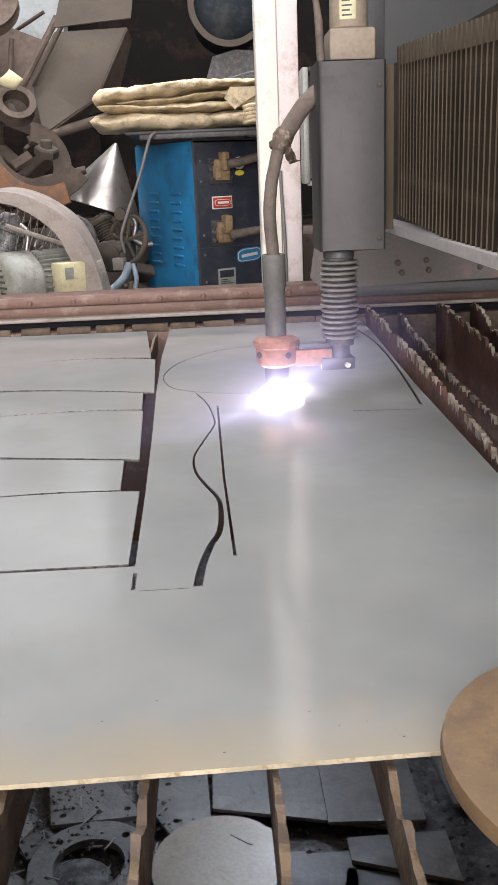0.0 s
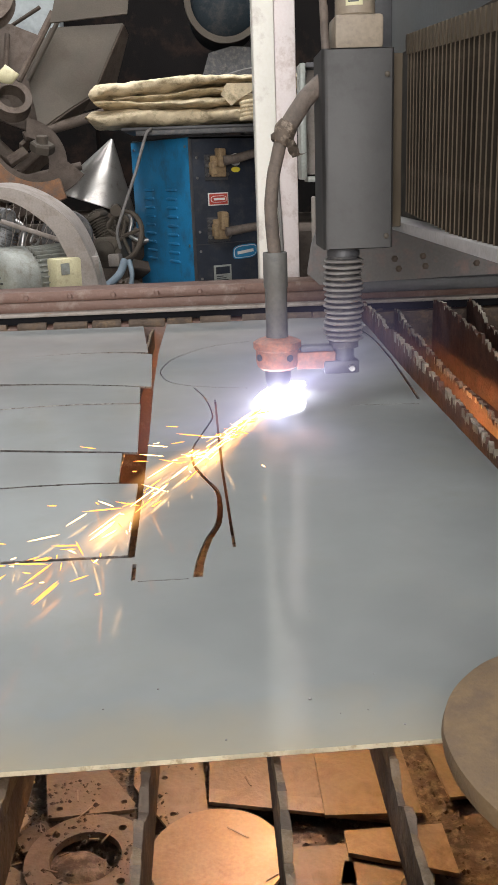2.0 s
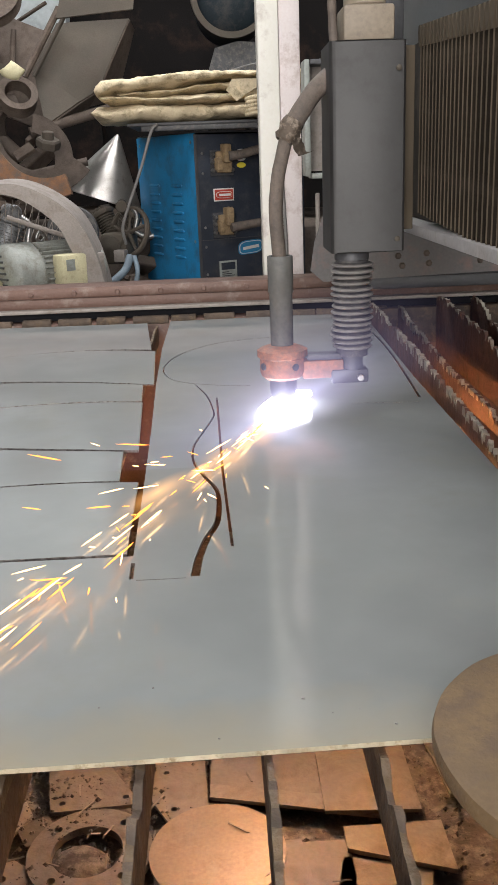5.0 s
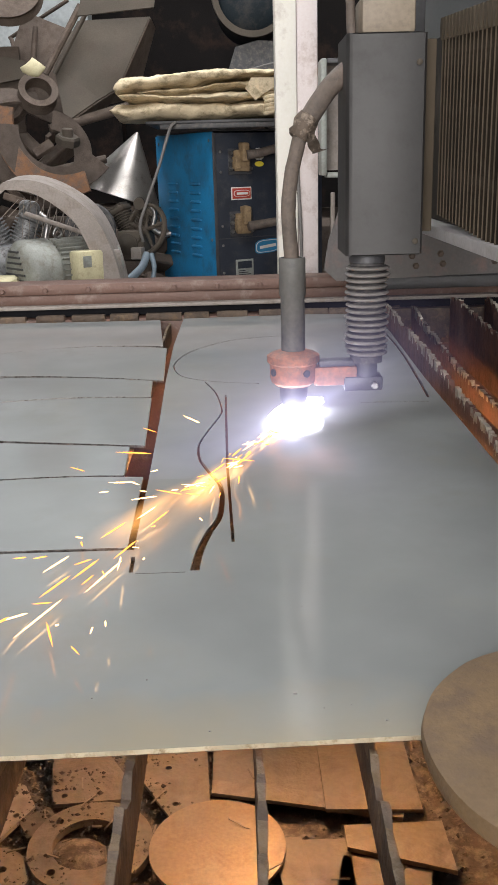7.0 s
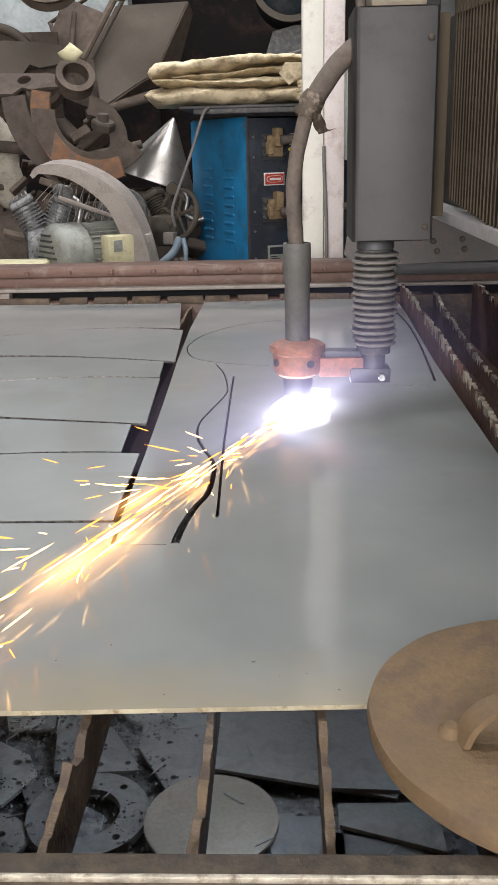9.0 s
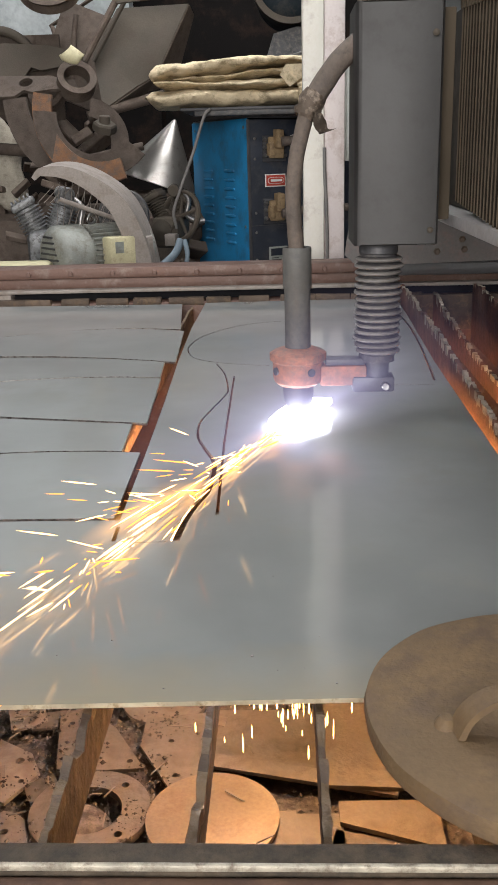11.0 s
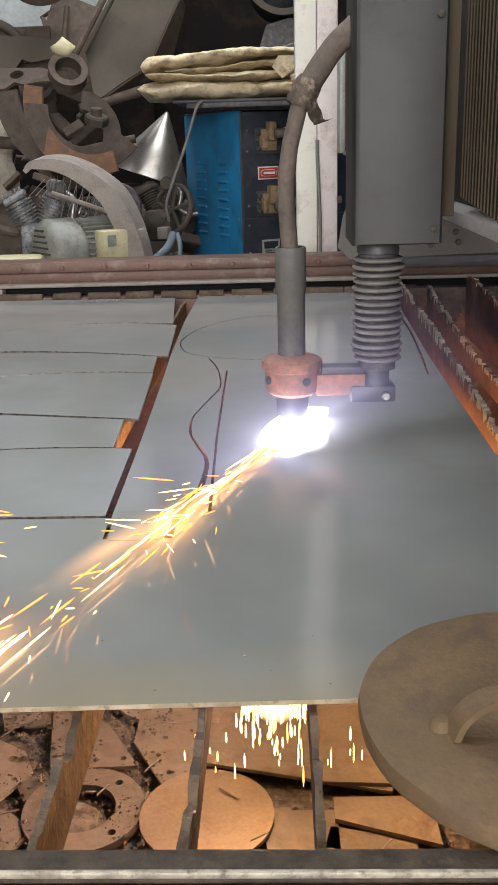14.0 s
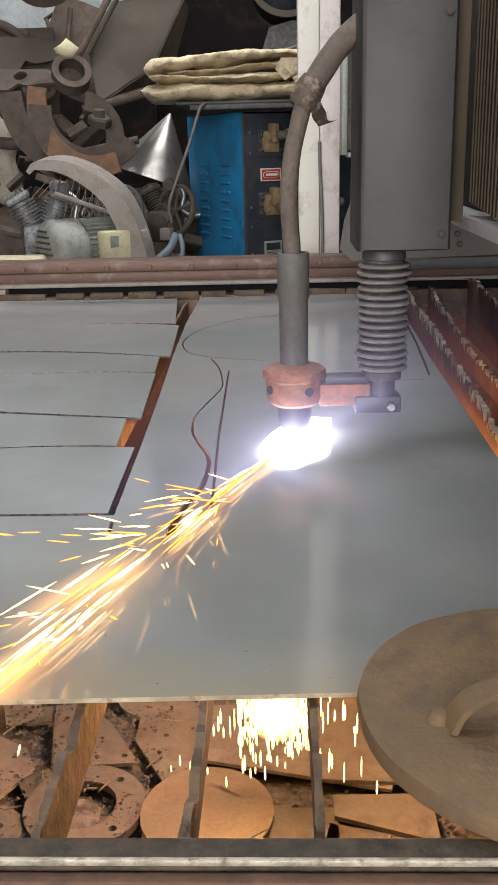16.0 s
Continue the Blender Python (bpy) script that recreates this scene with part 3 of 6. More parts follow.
def scraps():
    z = FLOOR_Z
    rect = lambda w, h: [(-w / 2, -h / 2), (w / 2, -h / 2), (w / 2, h / 2), (-w / 2, h / 2)]
    hole = lambda x, y, r: ring_points(x, y, r, 14)
    # wide rectangular off-cuts under the cut
    scrap("scrap_plate", [(-0.08, -0.05), (0.09, -0.085), (0.09, 0.06), (-0.08, 0.06)], z + 0.004, "brown rectangular steel off-cut lying flat", at=(0.002, 0.55), thick=0.006)
    scrap("scrap_plate", [(-0.078, 0.006), (0.0, -0.013), (0.15, -0.05), (0.165, 0.0), (0.06, 0.0), (-0.078, 0.031)], z + 0.010, "brown steel off-cut with a slanting saw cut", at=(0.0, 0.475), thick=0.005)
    scrap("scrap_plate", [(-0.055, -0.06), (0.06, -0.066), (0.06, 0.12), (-0.055, 0.12)], z + 0.016, "brown squared steel off-cut on top of others", at=(0.115, 0.497), thick=0.005)
    scrap("scrap_plate", [(-0.033, 0.036), (0.04, 0.036), (0.04, -0.05), (-0.022, -0.05)], z + 0.003, "dull grey steel off-cut", at=(0.043, 0.366), thick=0.005)
    scrap("scrap_plate", [(-0.024, 0.036), (0.016, 0.038), (0.026, -0.05), (-0.006, -0.05)], z + 0.006, "narrow grey steel off-cut with slanting sides", at=(0.012, 0.366), thick=0.004)
    scrap("scrap_plate", [(-0.036, 0.03), (0.08, 0.032), (0.08, -0.048), (-0.036, -0.006)], z + 0.010, "grey-brown steel off-cut with a slanting side", at=(0.115, 0.386), thick=0.006)
    scrap("scrap_plate", rect(0.10, 0.06), z + 0.003, "dull grey steel off-cut", at=(0.115, 0.335), turn=-14)
    scrap("scrap_plate", rect(0.16, 0.20), z + 0.008, "brown rectangular steel off-cut", at=(0.29, 0.57), turn=4)
    scrap("scrap_plate", [(-0.045, 0.01), (0.008, -0.084), (0.052, -0.08), (0.042, 0.085), (-0.045, 0.07)], z + 0.008, "dusty brown off-cut with a slanting edge and holes", holes=[hole(-0.005, 0.02, 0.004), hole(0.008, -0.05, 0.004)], at=(-0.13, 0.515), thick=0.004)
    for x, y, w, h, turn in ((-0.345, 0.60, 0.05, 0.06, 20), (-0.315, 0.585, 0.035, 0.035, 5), (-0.285, 0.443, 0.04, 0.035, 30), (-0.255, 0.64, 0.06, 0.05, 12), (-0.085, 0.585, 0.02, 0.04, 80), (-0.29, 0.36, 0.03, 0.05, -20), (-0.36, 0.45, 0.05, 0.06, 14)):
        scrap("scrap_plate", rect(w, h), z + 0.006, "small dusty brown steel off-cut", at=(x, y), turn=turn, tilt=(2, -3), thick=0.004)
    # plates with drilled corner holes
    scrap("drilled_plate", [(-0.06, -0.058), (0.05, -0.050), (0.0, 0.035), (-0.045, 0.075), (-0.085, 0.075)], z + 0.011,
          "brown steel plate with drilled corner holes", holes=[hole(0.030, -0.036, 0.004), hole(-0.048, -0.042, 0.004), hole(-0.062, 0.045, 0.004)], at=(-0.213, 0.525))
    scrap("drilled_plate", [(-0.05, 0.05), (0.0, 0.02), (0.02, -0.02), (-0.01, -0.075), (-0.06, -0.06)], z + 0.007, "dusty brown plate with two holes", holes=[hole(-0.012, 0.005, 0.006), hole(0.0, -0.035, 0.004)], at=(-0.315, 0.49))
    # round blanks
    scrap("round_blank", ring_points(0, 0, 0.078, 64), z + 0.015, "bright brown round steel blank", at=(-0.069, 0.383), mat=BLANK)
    scrap("round_blank", ring_points(0, 0, 0.062, 44), z + 0.004, "dusty round steel blank", at=(-0.155, 0.64))
    scrap("round_blank", ring_points(0, 0, 0.035, 30), z + 0.006, "small dusty round blank", at=(-0.295, 0.655))
    scrap("round_blank", ring_points(0, 0, 0.045, 34), z + 0.008, "dusty round blank with a hole", holes=[hole(0.015, 0.010, 0.005)], at=(-0.325, 0.355))
    # flange ring with bolt holes, half buried in dust
    scrap("flange_ring", ring_points(0, 0, 0.072, 48), z + 0.012, "rusty flange ring with bolt holes",
          holes=[ring_points(-0.003, 0.0, 0.041, 34)] + [hole(0.057 * math.cos(a), 0.057 * math.sin(a), 0.005) for a in (0.9, 2.4, 4.0, 5.5)], at=(-0.216, 0.397), thick=0.010)
    heap = roughen(lathe([(0.040, -0.016), (0.036, -0.004), (0.024, 0.004), (0.010, 0.007), (0.0, 0.008)], seg=28), 0.003, 60)
    solo("dust_mound", heap, DIRT, "brown slag dust heaped inside the flange ring", "slag dust", at=pose(-0.230, 0.386, z + 0.004))
    rng = random.Random(3)
    for k in range(26):
        x, y = rng.uniform(-0.36, -0.10) if k % 4 else rng.uniform(-0.1, 0.2), rng.uniform(0.32, 0.66)
        a = rng.uniform(0.005, 0.018)
        scrap("sliver", [(-a, -0.0006), (a, -0.0012), (a * 0.9, 0.0008), (-a * 0.8, 0.0012)], z + 0.016 + 0.004 * rng.random(), "thin curled steel sliver", at=(x, y), turn=rng.uniform(0, 180), tilt=(rng.uniform(-6, 6), rng.uniform(-5, 5)), thick=0.0012)


pit_floor()
scraps()


# ---- the sheet being cut ----
def slit(points, width):
    """Closed outline of a slot along a line."""
    left, right = [], []
    pts = [Vector((p[0], p[1])) for p in points]
    for i, p in enumerate(pts):
        d = (pts[min(i + 1, len(pts) - 1)] - pts[max(i - 1, 0)]).normalized()
        n = Vector((-d.y, d.x))
        w = (width(i / (len(pts) - 1)) if callable(width) else width) / 2
        left.append(tuple(p + n * w))
        right.append(tuple(p - n * w))
    return left + right[::-1]


def curve2(points, steps=6):
    return [(p.x, p.y) for p in smooth_line([(x, y, 0) for x, y in points], steps)]


def steel_sheet():
    outline = [(-1.30, -0.062), (-0.6, -0.058), (-0.14, -0.051), (0.07, -0.0445), (0.232, -0.035), (0.234, 0.39), (0.236, 0.60),
               (0.238, 0.80), (0.243, 0.97), (0.250, 1.20), (0.252, 1.375), (0.138, 1.395), (0.046, 1.392), (-0.139, 1.385)]
    outline += [(-0.1415, 1.10), (-0.136, 0.83), (-0.128, 0.60), (-0.1225, 0.40), (-0.1187, 0.2195), (-0.60, 0.2205), (-1.30, 0.224)]
    wave = [(-0.078, 0.814), (-0.062, 0.75), (-0.0525, 0.67), (-0.0535, 0.63), (-0.066, 0.565), (-0.0755, 0.508), (-0.073, 0.455), (-0.063, 0.414), (-0.050, 0.37),
            (-0.0475, 0.333), (-0.0495, 0.285), (-0.058, 0.25), (-0.0645, 0.21), (-0.067, 0.176)]
    holes = [slit(curve2(wave), lambda u: 0.0022 + 0.0052 * max(0, u - 0.35) / 0.65),
             slit([(-0.0475, 0.735), (-0.046, 0.62), (-0.0432, 0.43), (-0.037, 0.23)], 0.0028),
             slit(curve2([(0.222, 1.34), (0.238, 1.15), (0.2365, 0.97), (0.2275, 0.80), (0.2205, 0.69)]), 0.0035),
             slit([(0.128, 0.6735), (0.17, 0.670), (0.216, 0.666)], 0.0016),
             slit([(-0.1178, 0.206), (-0.1172, 0.19), (-0.1168, 0.176)], 0.0032), slit([(-0.113, 0.1735), (-0.09, 0.1735), (-0.074, 0.1738)], 0.0009)]
    arc = curve2([(0.05, 1.160), (0.0, 1.150), (-0.055, 1.119), (-0.108, 1.04), (-0.129, 0.955), (-0.127, 0.90), (-0.112, 0.853), (-0.0805, 0.824), (-0.04, 0.806), (0.0, 0.795)])
    holes.append(slit(arc, 0.0018))
    bm = plate(outline, 0.003, holes)
    bm.faces.ensure_lookup_table()
    sheet = solo("steel_sheet", bm, SHEET, "large dull grey steel sheet with cut slots, lying on the slats", "steel sheet", smooth=None, at=pose(0, 0, SHEET_Z))
    sheet.data.materials.append(CUT_EDGE)
    sheet.data.materials.append(PALE_EDGE)
    for f in sheet.data.polygons:
        if abs(f.normal.z) < 0.5:
            f.material_index = 2 if f.center.y < 0.0 else 1
    # left-over strips beside it
    def bowed(points):
        """A parabola through three points, level past the last of them."""
        (a, p), (b, q), (c, r) = points
        def y_at(x):
            x = max(x, -0.60)
            return p * (x - b) * (x - c) / ((a - b) * (a - c)) + q * (x - a) * (x - c) / ((b - a) * (b - c)) + r * (x - a) * (x - b) / ((c - a) * (c - b))
        return y_at
    cuts = [bowed(c) for c in ([(-0.56, 1.372), (-0.37, 1.366), (-0.18, 1.362)], [(-0.462, 1.041), (-0.30, 1.100), (-0.159, 1.082)], [(-0.415, 0.881), (-0.316, 0.872), (-0.150, 0.828)],
                                [(-0.368, 0.7216), (-0.263, 0.737), (-0.149, 0.729)], [(-0.315, 0.543), (-0.207, 0.5205), (-0.135, 0.506)], [(-0.274, 0.406), (-0.2065, 0.409), (-0.129, 0.4035)], [(-1.3, 0.2245), (-0.6, 0.2245), (-0.12, 0.2235)])]
    # half the gap along each cut: at its outer end and at the sheet
    gaps = [(0.0, 0.0), (0.0014, 0.0042), (0.0062, 0.0012), (0.0019, 0.0015), (0.0032, 0.0022), (0.0030, 0.0018), (0.0, 0.0)]
    ends = [(-0.159, -0.185), (-0.1387, -0.1514), (-0.1495, -0.1549), (-0.1367, -0.148), (-0.1485, -0.1535), (-0.1245, -0.1285)]
    for i, (right_near, right_far) in enumerate(ends):
        def height(x, y, i=i):
            far = max(0.0, -0.16 - x)
            return SHEET_Z + 0.0004 + 0.0016 * max(0, y - 0.4) + 0.003 * far * math.sin(3.0 * far + i) + 0.0006 * noise.noise(Vector((x * 3, y * 5, i)))
        def edge(u, k, side, p=right_near, q=right_far):
            x = -1.28 + (p - -1.28) * u
            w = min(1.0, max(0.0, (x + 0.42) / 0.27))
            return cuts[k](x) + side * (gaps[k][0] * (1 - w) + gaps[k][1] * w)
        lo = lambda u, i=i, edge=edge: edge(u, i + 1, 1)
        hi = lambda u, i=i, edge=edge: edge(u, i, -1)
        right = lambda v, p=right_near, q=right_far: p + (q - p) * v
        bm = sheet_grid(-1.28, right, lo, hi, 48, 10, 0.003, height)
        strip = solo("sheet_strip", bm, SHEET, "slightly bowed grey steel strip cut from the sheet", "steel strip", "strips cut from the sheet", smooth=30)
        strip.data.materials.append(CUT_EDGE)
        for f in strip.data.polygons:
            if abs(f.normal.z) < 0.5:
                f.material_index = 1


steel_sheet()


def slag_specks():
    rng = random.Random(14)
    spots = [(0.0, 0.0, 0.0012), (-0.09, 0.02, 0.0007), (0.05, -0.03, 0.0008), (-0.05, -0.035, 0.0007), (0.012, 0.11, 0.0006)]
    spots += [(rng.uniform(-0.3, 0.2), rng.uniform(-0.04, 0.12), rng.uniform(0.0003, 0.0006)) for _ in range(16)]
    bm = bmesh.new()
    for x, y, r in spots:
        lathe([(r, 0), (r * 0.7, r * 0.5), (0, r * 0.6)], bm, Matrix.Translation((x, y, SHEET_Z + 0.0003)), 8)
    solo("slag_specks", bm, CUT_EDGE, "dark slag specks spattered on the sheet", kind="stuff")


slag_specks()


def rusty_lid():
    lid = thing("rusty_lid", "round rusty brown steel lid with a bent strap handle", "lid", at=pose(0.164, -0.075, SHEET_Z + 0.0015))
    bm = lathe([(0.0, 0.0), (0.098, 0.0), (0.101, 0.0015), (0.102, 0.008), (0.101, 0.0125), (0.098, 0.014), (0.06, 0.0147), (0.0, 0.015)], seg=96)
    part("disc", roughen(bm, 0.0006, 40), LID_RUST, lid)
    line = smooth_line([(-0.0585, -0.025, 0.0146), (-0.054, -0.024, 0.024), (-0.0455, -0.022, 0.0305), (-0.034, -0.020, 0.0335), (0.0, -0.014, 0.036), (0.035, -0.008, 0.032), (0.052, -0.005, 0.022), (0.057, -0.004, 0.0146)], 6)
    own = bmesh.new()
    rows = []
    for i, p in enumerate(line):
        d = (line[min(i + 1, len(line) - 1)] - line[max(i - 1, 0)]).normalized()
        side = Vector((0.17, -0.98, 0)).normalized() * 0.0068
        up = side.cross(d).normalized() * 0.0018
        rows.append([own.verts.new(p + s * side + u * up) for s, u in ((-1, -1), (1, -1), (1, 1), (-1, 1))])
    for p, q in zip(rows, rows[1:]):
        for k in range(4):
            own.faces.new((p[k], p[(k + 1) % 4], q[(k + 1) % 4], q[k]))
    own.faces.new(rows[0][::-1])
    own.faces.new(rows[-1])
    bmesh.ops.recalc_face_normals(own, faces=own.faces[:])
    part("handle", own, LID_RUST, lid, "bent flat strap handle")
    for x, y in ((-0.0625, -0.018), (0.060, -0.004)):
        part("weld_bead", roughen(lathe([(0.0065, 0.0145), (0.005, 0.0170), (0.003, 0.019), (0, 0.0192)], m=Matrix.Translation((x, y, 0)), seg=14), 0.001, 120), LID_RUST, lid)


rusty_lid()


# ---- the carriage with torch ----
AXIS_X, START_Y = 0.0375, 0.772


def torch_carriage():
    """Built at its place at the start; the base point is where the torch axis meets the sheet."""
    car = thing("torch_carriage", "grey torch carriage with a ribbed bellows and a hand-wrapped torch hose", "plasma torch", at=pose(AXIS_X, START_Y, SHEET_Z))
    # upright grey casing, bent from sheet with rounded near edge
    outline = [(0.0585, -0.020), (0.0595, -0.028), (0.062, -0.0322), (0.066, -0.034), (0.1405, -0.034), (0.1435, -0.031), (0.1435, 0.048), (0.0585, 0.048)]
    bm = plate(outline, 0.232, m=Matrix.Translation((0, 0, 0.430)))
    bmesh.ops.bevel(bm, geom=[e for e in bm.edges if abs((e.verts[0].co - e.verts[1].co).z) < 0.001 and e.calc_length() > 0.02], offset=0.0015, segments=2, affect="EDGES")
    casing = part("casing", bm, GREY_BOX, car, "satin grey sheet-metal casing", 30)
    for z in (0.400, 0.213):
        part("screw", lathe([(0.0033, 0), (0.0033, 0.0012), (0.002, 0.0022), (0, 0.0024)], m=Matrix.Translation((0.1365, -0.0338, z)) @ pose(0, 0, 0, 90), seg=12), JUNK_GREY, casing)
    part("cover_end_plate", box((0.1440, -0.012, 0.222), (0.1590, -0.004, 0.425), 0.001), PLEAT_TOP, car, "dusty brown end plate of the way cover")
    part("back_plate", box((0.128, 0.06, 0.40), (0.160, 0.075, 0.66), 0.002), GREY_DARK, car)
    # drive on top
    part("drive_cap", box((0.076, -0.022, 0.4305), (0.134, 0.036, 0.468), 0.004), CAP, car, "dusty beige drive housing")
    motor = part("drive_motor", lathe([(0.022, 0.468), (0.024, 0.470), (0.024, 0.56), (0.022, 0.562)], m=Matrix.Translation((0.104, 0.006, 0)), seg=32), CAP, car)
    bm = bmesh.new()
    ring = [(0.0244 * math.cos(radians(a)), 0.0244 * math.sin(radians(a))) for a in range(-125, -74, 6)]
    vs = [[bm.verts.new((0.104 + x, 0.006 + y, z)) for x, y in ring] for z in (0.478, 0.505)]
    for k in range(len(ring) - 1):
        bm.faces.new((vs[0][k], vs[0][k + 1], vs[1][k + 1], vs[1][k]))
    part("rating_label", bm, PAPER, motor, "yellowed rating label")
    for row in range(4):
        bm = bmesh.new()
        ring2 = [(0.0246 * math.cos(radians(a)), 0.0246 * math.sin(radians(a))) for a in range(-118, -82 - 6 * (row % 2), 6)]
        z = 0.4815 + row * 0.0055
        vs = [[bm.verts.new((0.104 + x, 0.006 + y, zz)) for x, y in ring2] for zz in (z, z + 0.002)]
        for k in range(len(ring2) - 1):
            bm.faces.new((vs[0][k], vs[0][k + 1], vs[1][k + 1], vs[1][k]))
        part("print_bar", bm, GREY_DARK, motor)
    part("drive_cable", tube([(0.068, 0.0, 0.43), (0.067, 0.004, 0.455), (0.066, 0.004, 0.48), (0.062, 0.008, 0.52), (0.060, 0.01, 0.60)], lambda u: 0.0045 if u > 0.5 else 0.0052, wobble=0.12), HOSE, car, "wrapped drive cable")
    # ribbed bellows
    cx = 0.0875
    part("hose_clamp", lathe([(0.019, 0.187), (0.021, 0.188), (0.021, 0.196), (0.019, 0.2)], m=Matrix.Translation((cx, 0, 0)), seg=28), GREY_DARK, car, "blackened band clamp")
    for k in range(15):
        z = 0.185 - k * 0.00715
        r = 0.0255 + 0.0012 * math.sin(k * 1.7)
        bm = lathe([(0.020, z), (r - 0.0022, z - 0.0013), (r - 0.0004, z - 0.0024), (r, z - 0.0034), (r - 0.0004, z - 0.0044), (r - 0.0022, z - 0.0055), (0.020, z - 0.0071)], m=Matrix.Translation((cx + 0.0006 * math.sin(k), 0, 0)) @ pose(0, 0, 0, 0.25 * math.sin(k * 2.2), 0.3 * math.cos(k * 1.3)), seg=36, close=False)
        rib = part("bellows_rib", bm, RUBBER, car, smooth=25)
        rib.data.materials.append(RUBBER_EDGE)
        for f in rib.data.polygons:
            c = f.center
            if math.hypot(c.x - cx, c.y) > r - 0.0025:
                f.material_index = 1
    part("bellows_core", rod((cx, 0, 0.07), (cx, 0, 0.197), 0.0195, seg=24), RUBBER, car)
    part("shaft", rod((cx, 0, 0.052), (cx, 0, 0.078), 0.0135, seg=24, bevel=0.001), GREY_DARK, car)
    # clamp arm and torch
    part("clamp_block", box((0.060, -0.014, 0.036), (0.1065, 0.014, 0.0535), 0.003), GREY_DARK, car)
    bm = box((0.024, -0.011, 0.043), (0.076, 0.011, 0.066), 0.003)
    part("clamp_arm", bm, ORANGE, car, "scorched orange clamp arm")
    part("arm_cap", box((0.030, -0.0105, 0.0662), (0.074, 0.0105, 0.0735), 0.002), GREY_DARK, car)
    part("clamp_screw", rod((0.096, -0.0142, 0.044), (0.096, -0.021, 0.044), 0.0045, seg=14, bevel=0.001), STEEL, car)
    bm = lathe([(0.0215, 0.044), (0.0265, 0.048), (0.0275, 0.054), (0.0275, 0.070), (0.0305, 0.0725), (0.0305, 0.0805), (0.027, 0.083), (0.0165, 0.0865)], seg=40)
    for v in bm.verts:
        a = math.atan2(v.co.y, v.co.x)
        if 0.05 < v.co.z < 0.0825:
            v.co.xy *= 1 + 0.035 * max(0, math.cos(6 * a)) 
    part("collar", bm, ORANGE, car, "scorched orange clamp collar")
    for a in (-150, -60, 30):
        m = Matrix.Translation((0.0275 * math.cos(radians(a)), 0.0275 * math.sin(radians(a)), 0.062)) @ Vector((math.cos(radians(a)), math.sin(radians(a)), 0)).to_track_quat("Z", "Y").to_matrix().to_4x4()
        part("set_screw", lathe([(0.0045, 0), (0.0045, 0.002), (0.002, 0.0021), (0.0, 0.001)], m=m, seg=12), GREY_DARK, car)
    part("barrel", lathe([(0.0142, 0.083), (0.0142, 0.15), (0.0156, 0.152), (0.0156, 0.194), (0.015, 0.1955), (0.0125, 0.1955), (0.0125, 0.187)], seg=40), BARREL, car, "matt grey torch sleeve")
    part("nozzle", lathe([(0.006, 0.010), (0.011, 0.012), (0.0165, 0.026), (0.0172, 0.034), (0.0172, 0.046)], seg=32), GREY_DARK, car, "blackened torch nozzle")
    # hose and its wrapped joint
    hose = [(0.0, 0, 0.185), (-0.001, 0, 0.20), (-0.0035, 0.0, 0.247), (0.0, 0.0, 0.285), (0.0045, 0.0, 0.305), (0.013, 0.001, 0.335), (0.024, 0.002, 0.353)]
    part("hose", tube(hose, lambda u: 0.0085 if u < 0.4 else 0.0082, seg=18, wobble=0.04), HOSE, car, "dusty brown torch hose")
    part("hose_sleeve", tube([(0.016, 0.001, 0.340), (0.031, 0.002, 0.362), (0.046, 0.006, 0.381), (0.066, 0.012, 0.398)], 0.0112, seg=18, wobble=0.06), HOSE, car, "thicker outer hose")
    wrap = lathe([(0.0105, -0.013), (0.013, -0.009), (0.0125, -0.003), (0.014, 0.003), (0.0125, 0.010), (0.0115, 0.014)], seg=26, close=False)
    roughen(wrap, 0.0022, 130)
    wrap.transform(Matrix.Translation((0.0145, 0.001, 0.338)) @ Vector((0.5, 0.05, 0.85)).to_track_quat("Z", "Y").to_matrix().to_4x4())
    part("tape_wrap", wrap, TAPE, car, "torn brown tape round the hose joint")
    own = bmesh.new()
    rows = []
    for i, p in enumerate(smooth_line([(0.020, -0.010, 0.332), (0.0245, -0.012, 0.321), (0.029, -0.012, 0.312), (0.0365, -0.011, 0.313)], 6)):
        w = 0.0065 * (1 + 0.35 * noise.noise(p * 300))
        rows.append([own.verts.new(p + Vector((-w, 0.002 * math.sin(i), -0.3 * w))), own.verts.new(p + Vector((0, -0.003, 0))), own.verts.new(p + Vector((w * 0.9, 0.001 * math.cos(i), 0.4 * w)))])
    for p, q in zip(rows, rows[1:]):
        for k in range(2):
            own.faces.new((p[k], p[k + 1], q[k + 1], q[k]))
    bmesh.ops.solidify(own, geom=own.faces[:], thickness=0.0008)
    part("tape_tail", own, TAPE, car)
    # the arc: a core and an emissive sheet that paints the glare round it
    # the core: a slanted lozenge, its lower near tip standing in for glare on the sheet
    own = bmesh.new()
    for p in ((-0.036, -0.036, 0.004), (-0.004, -0.058, 0.003), (-0.012, 0.030, 0.012), (0.040, 0.048, 0.014), (0.020, -0.004, 0.008), (-0.002, -0.030, 0.014), (0.0, 0.030, 0.004)):
        own.verts.new(p)
    bmesh.ops.convex_hull(own, input=own.verts[:])
    bmesh.ops.subdivide_edges(own, edges=own.edges[:], cuts=2, use_grid_fill=True, smooth=0.35)
    part("arc_core", own, ARC_CORE, car, "blue-white plasma arc")
    # emissive sheet for the arc's glare: hugs the steel before the arc, then rises
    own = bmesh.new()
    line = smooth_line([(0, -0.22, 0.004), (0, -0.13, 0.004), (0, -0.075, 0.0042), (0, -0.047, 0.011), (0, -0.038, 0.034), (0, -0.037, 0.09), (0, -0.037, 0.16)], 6)
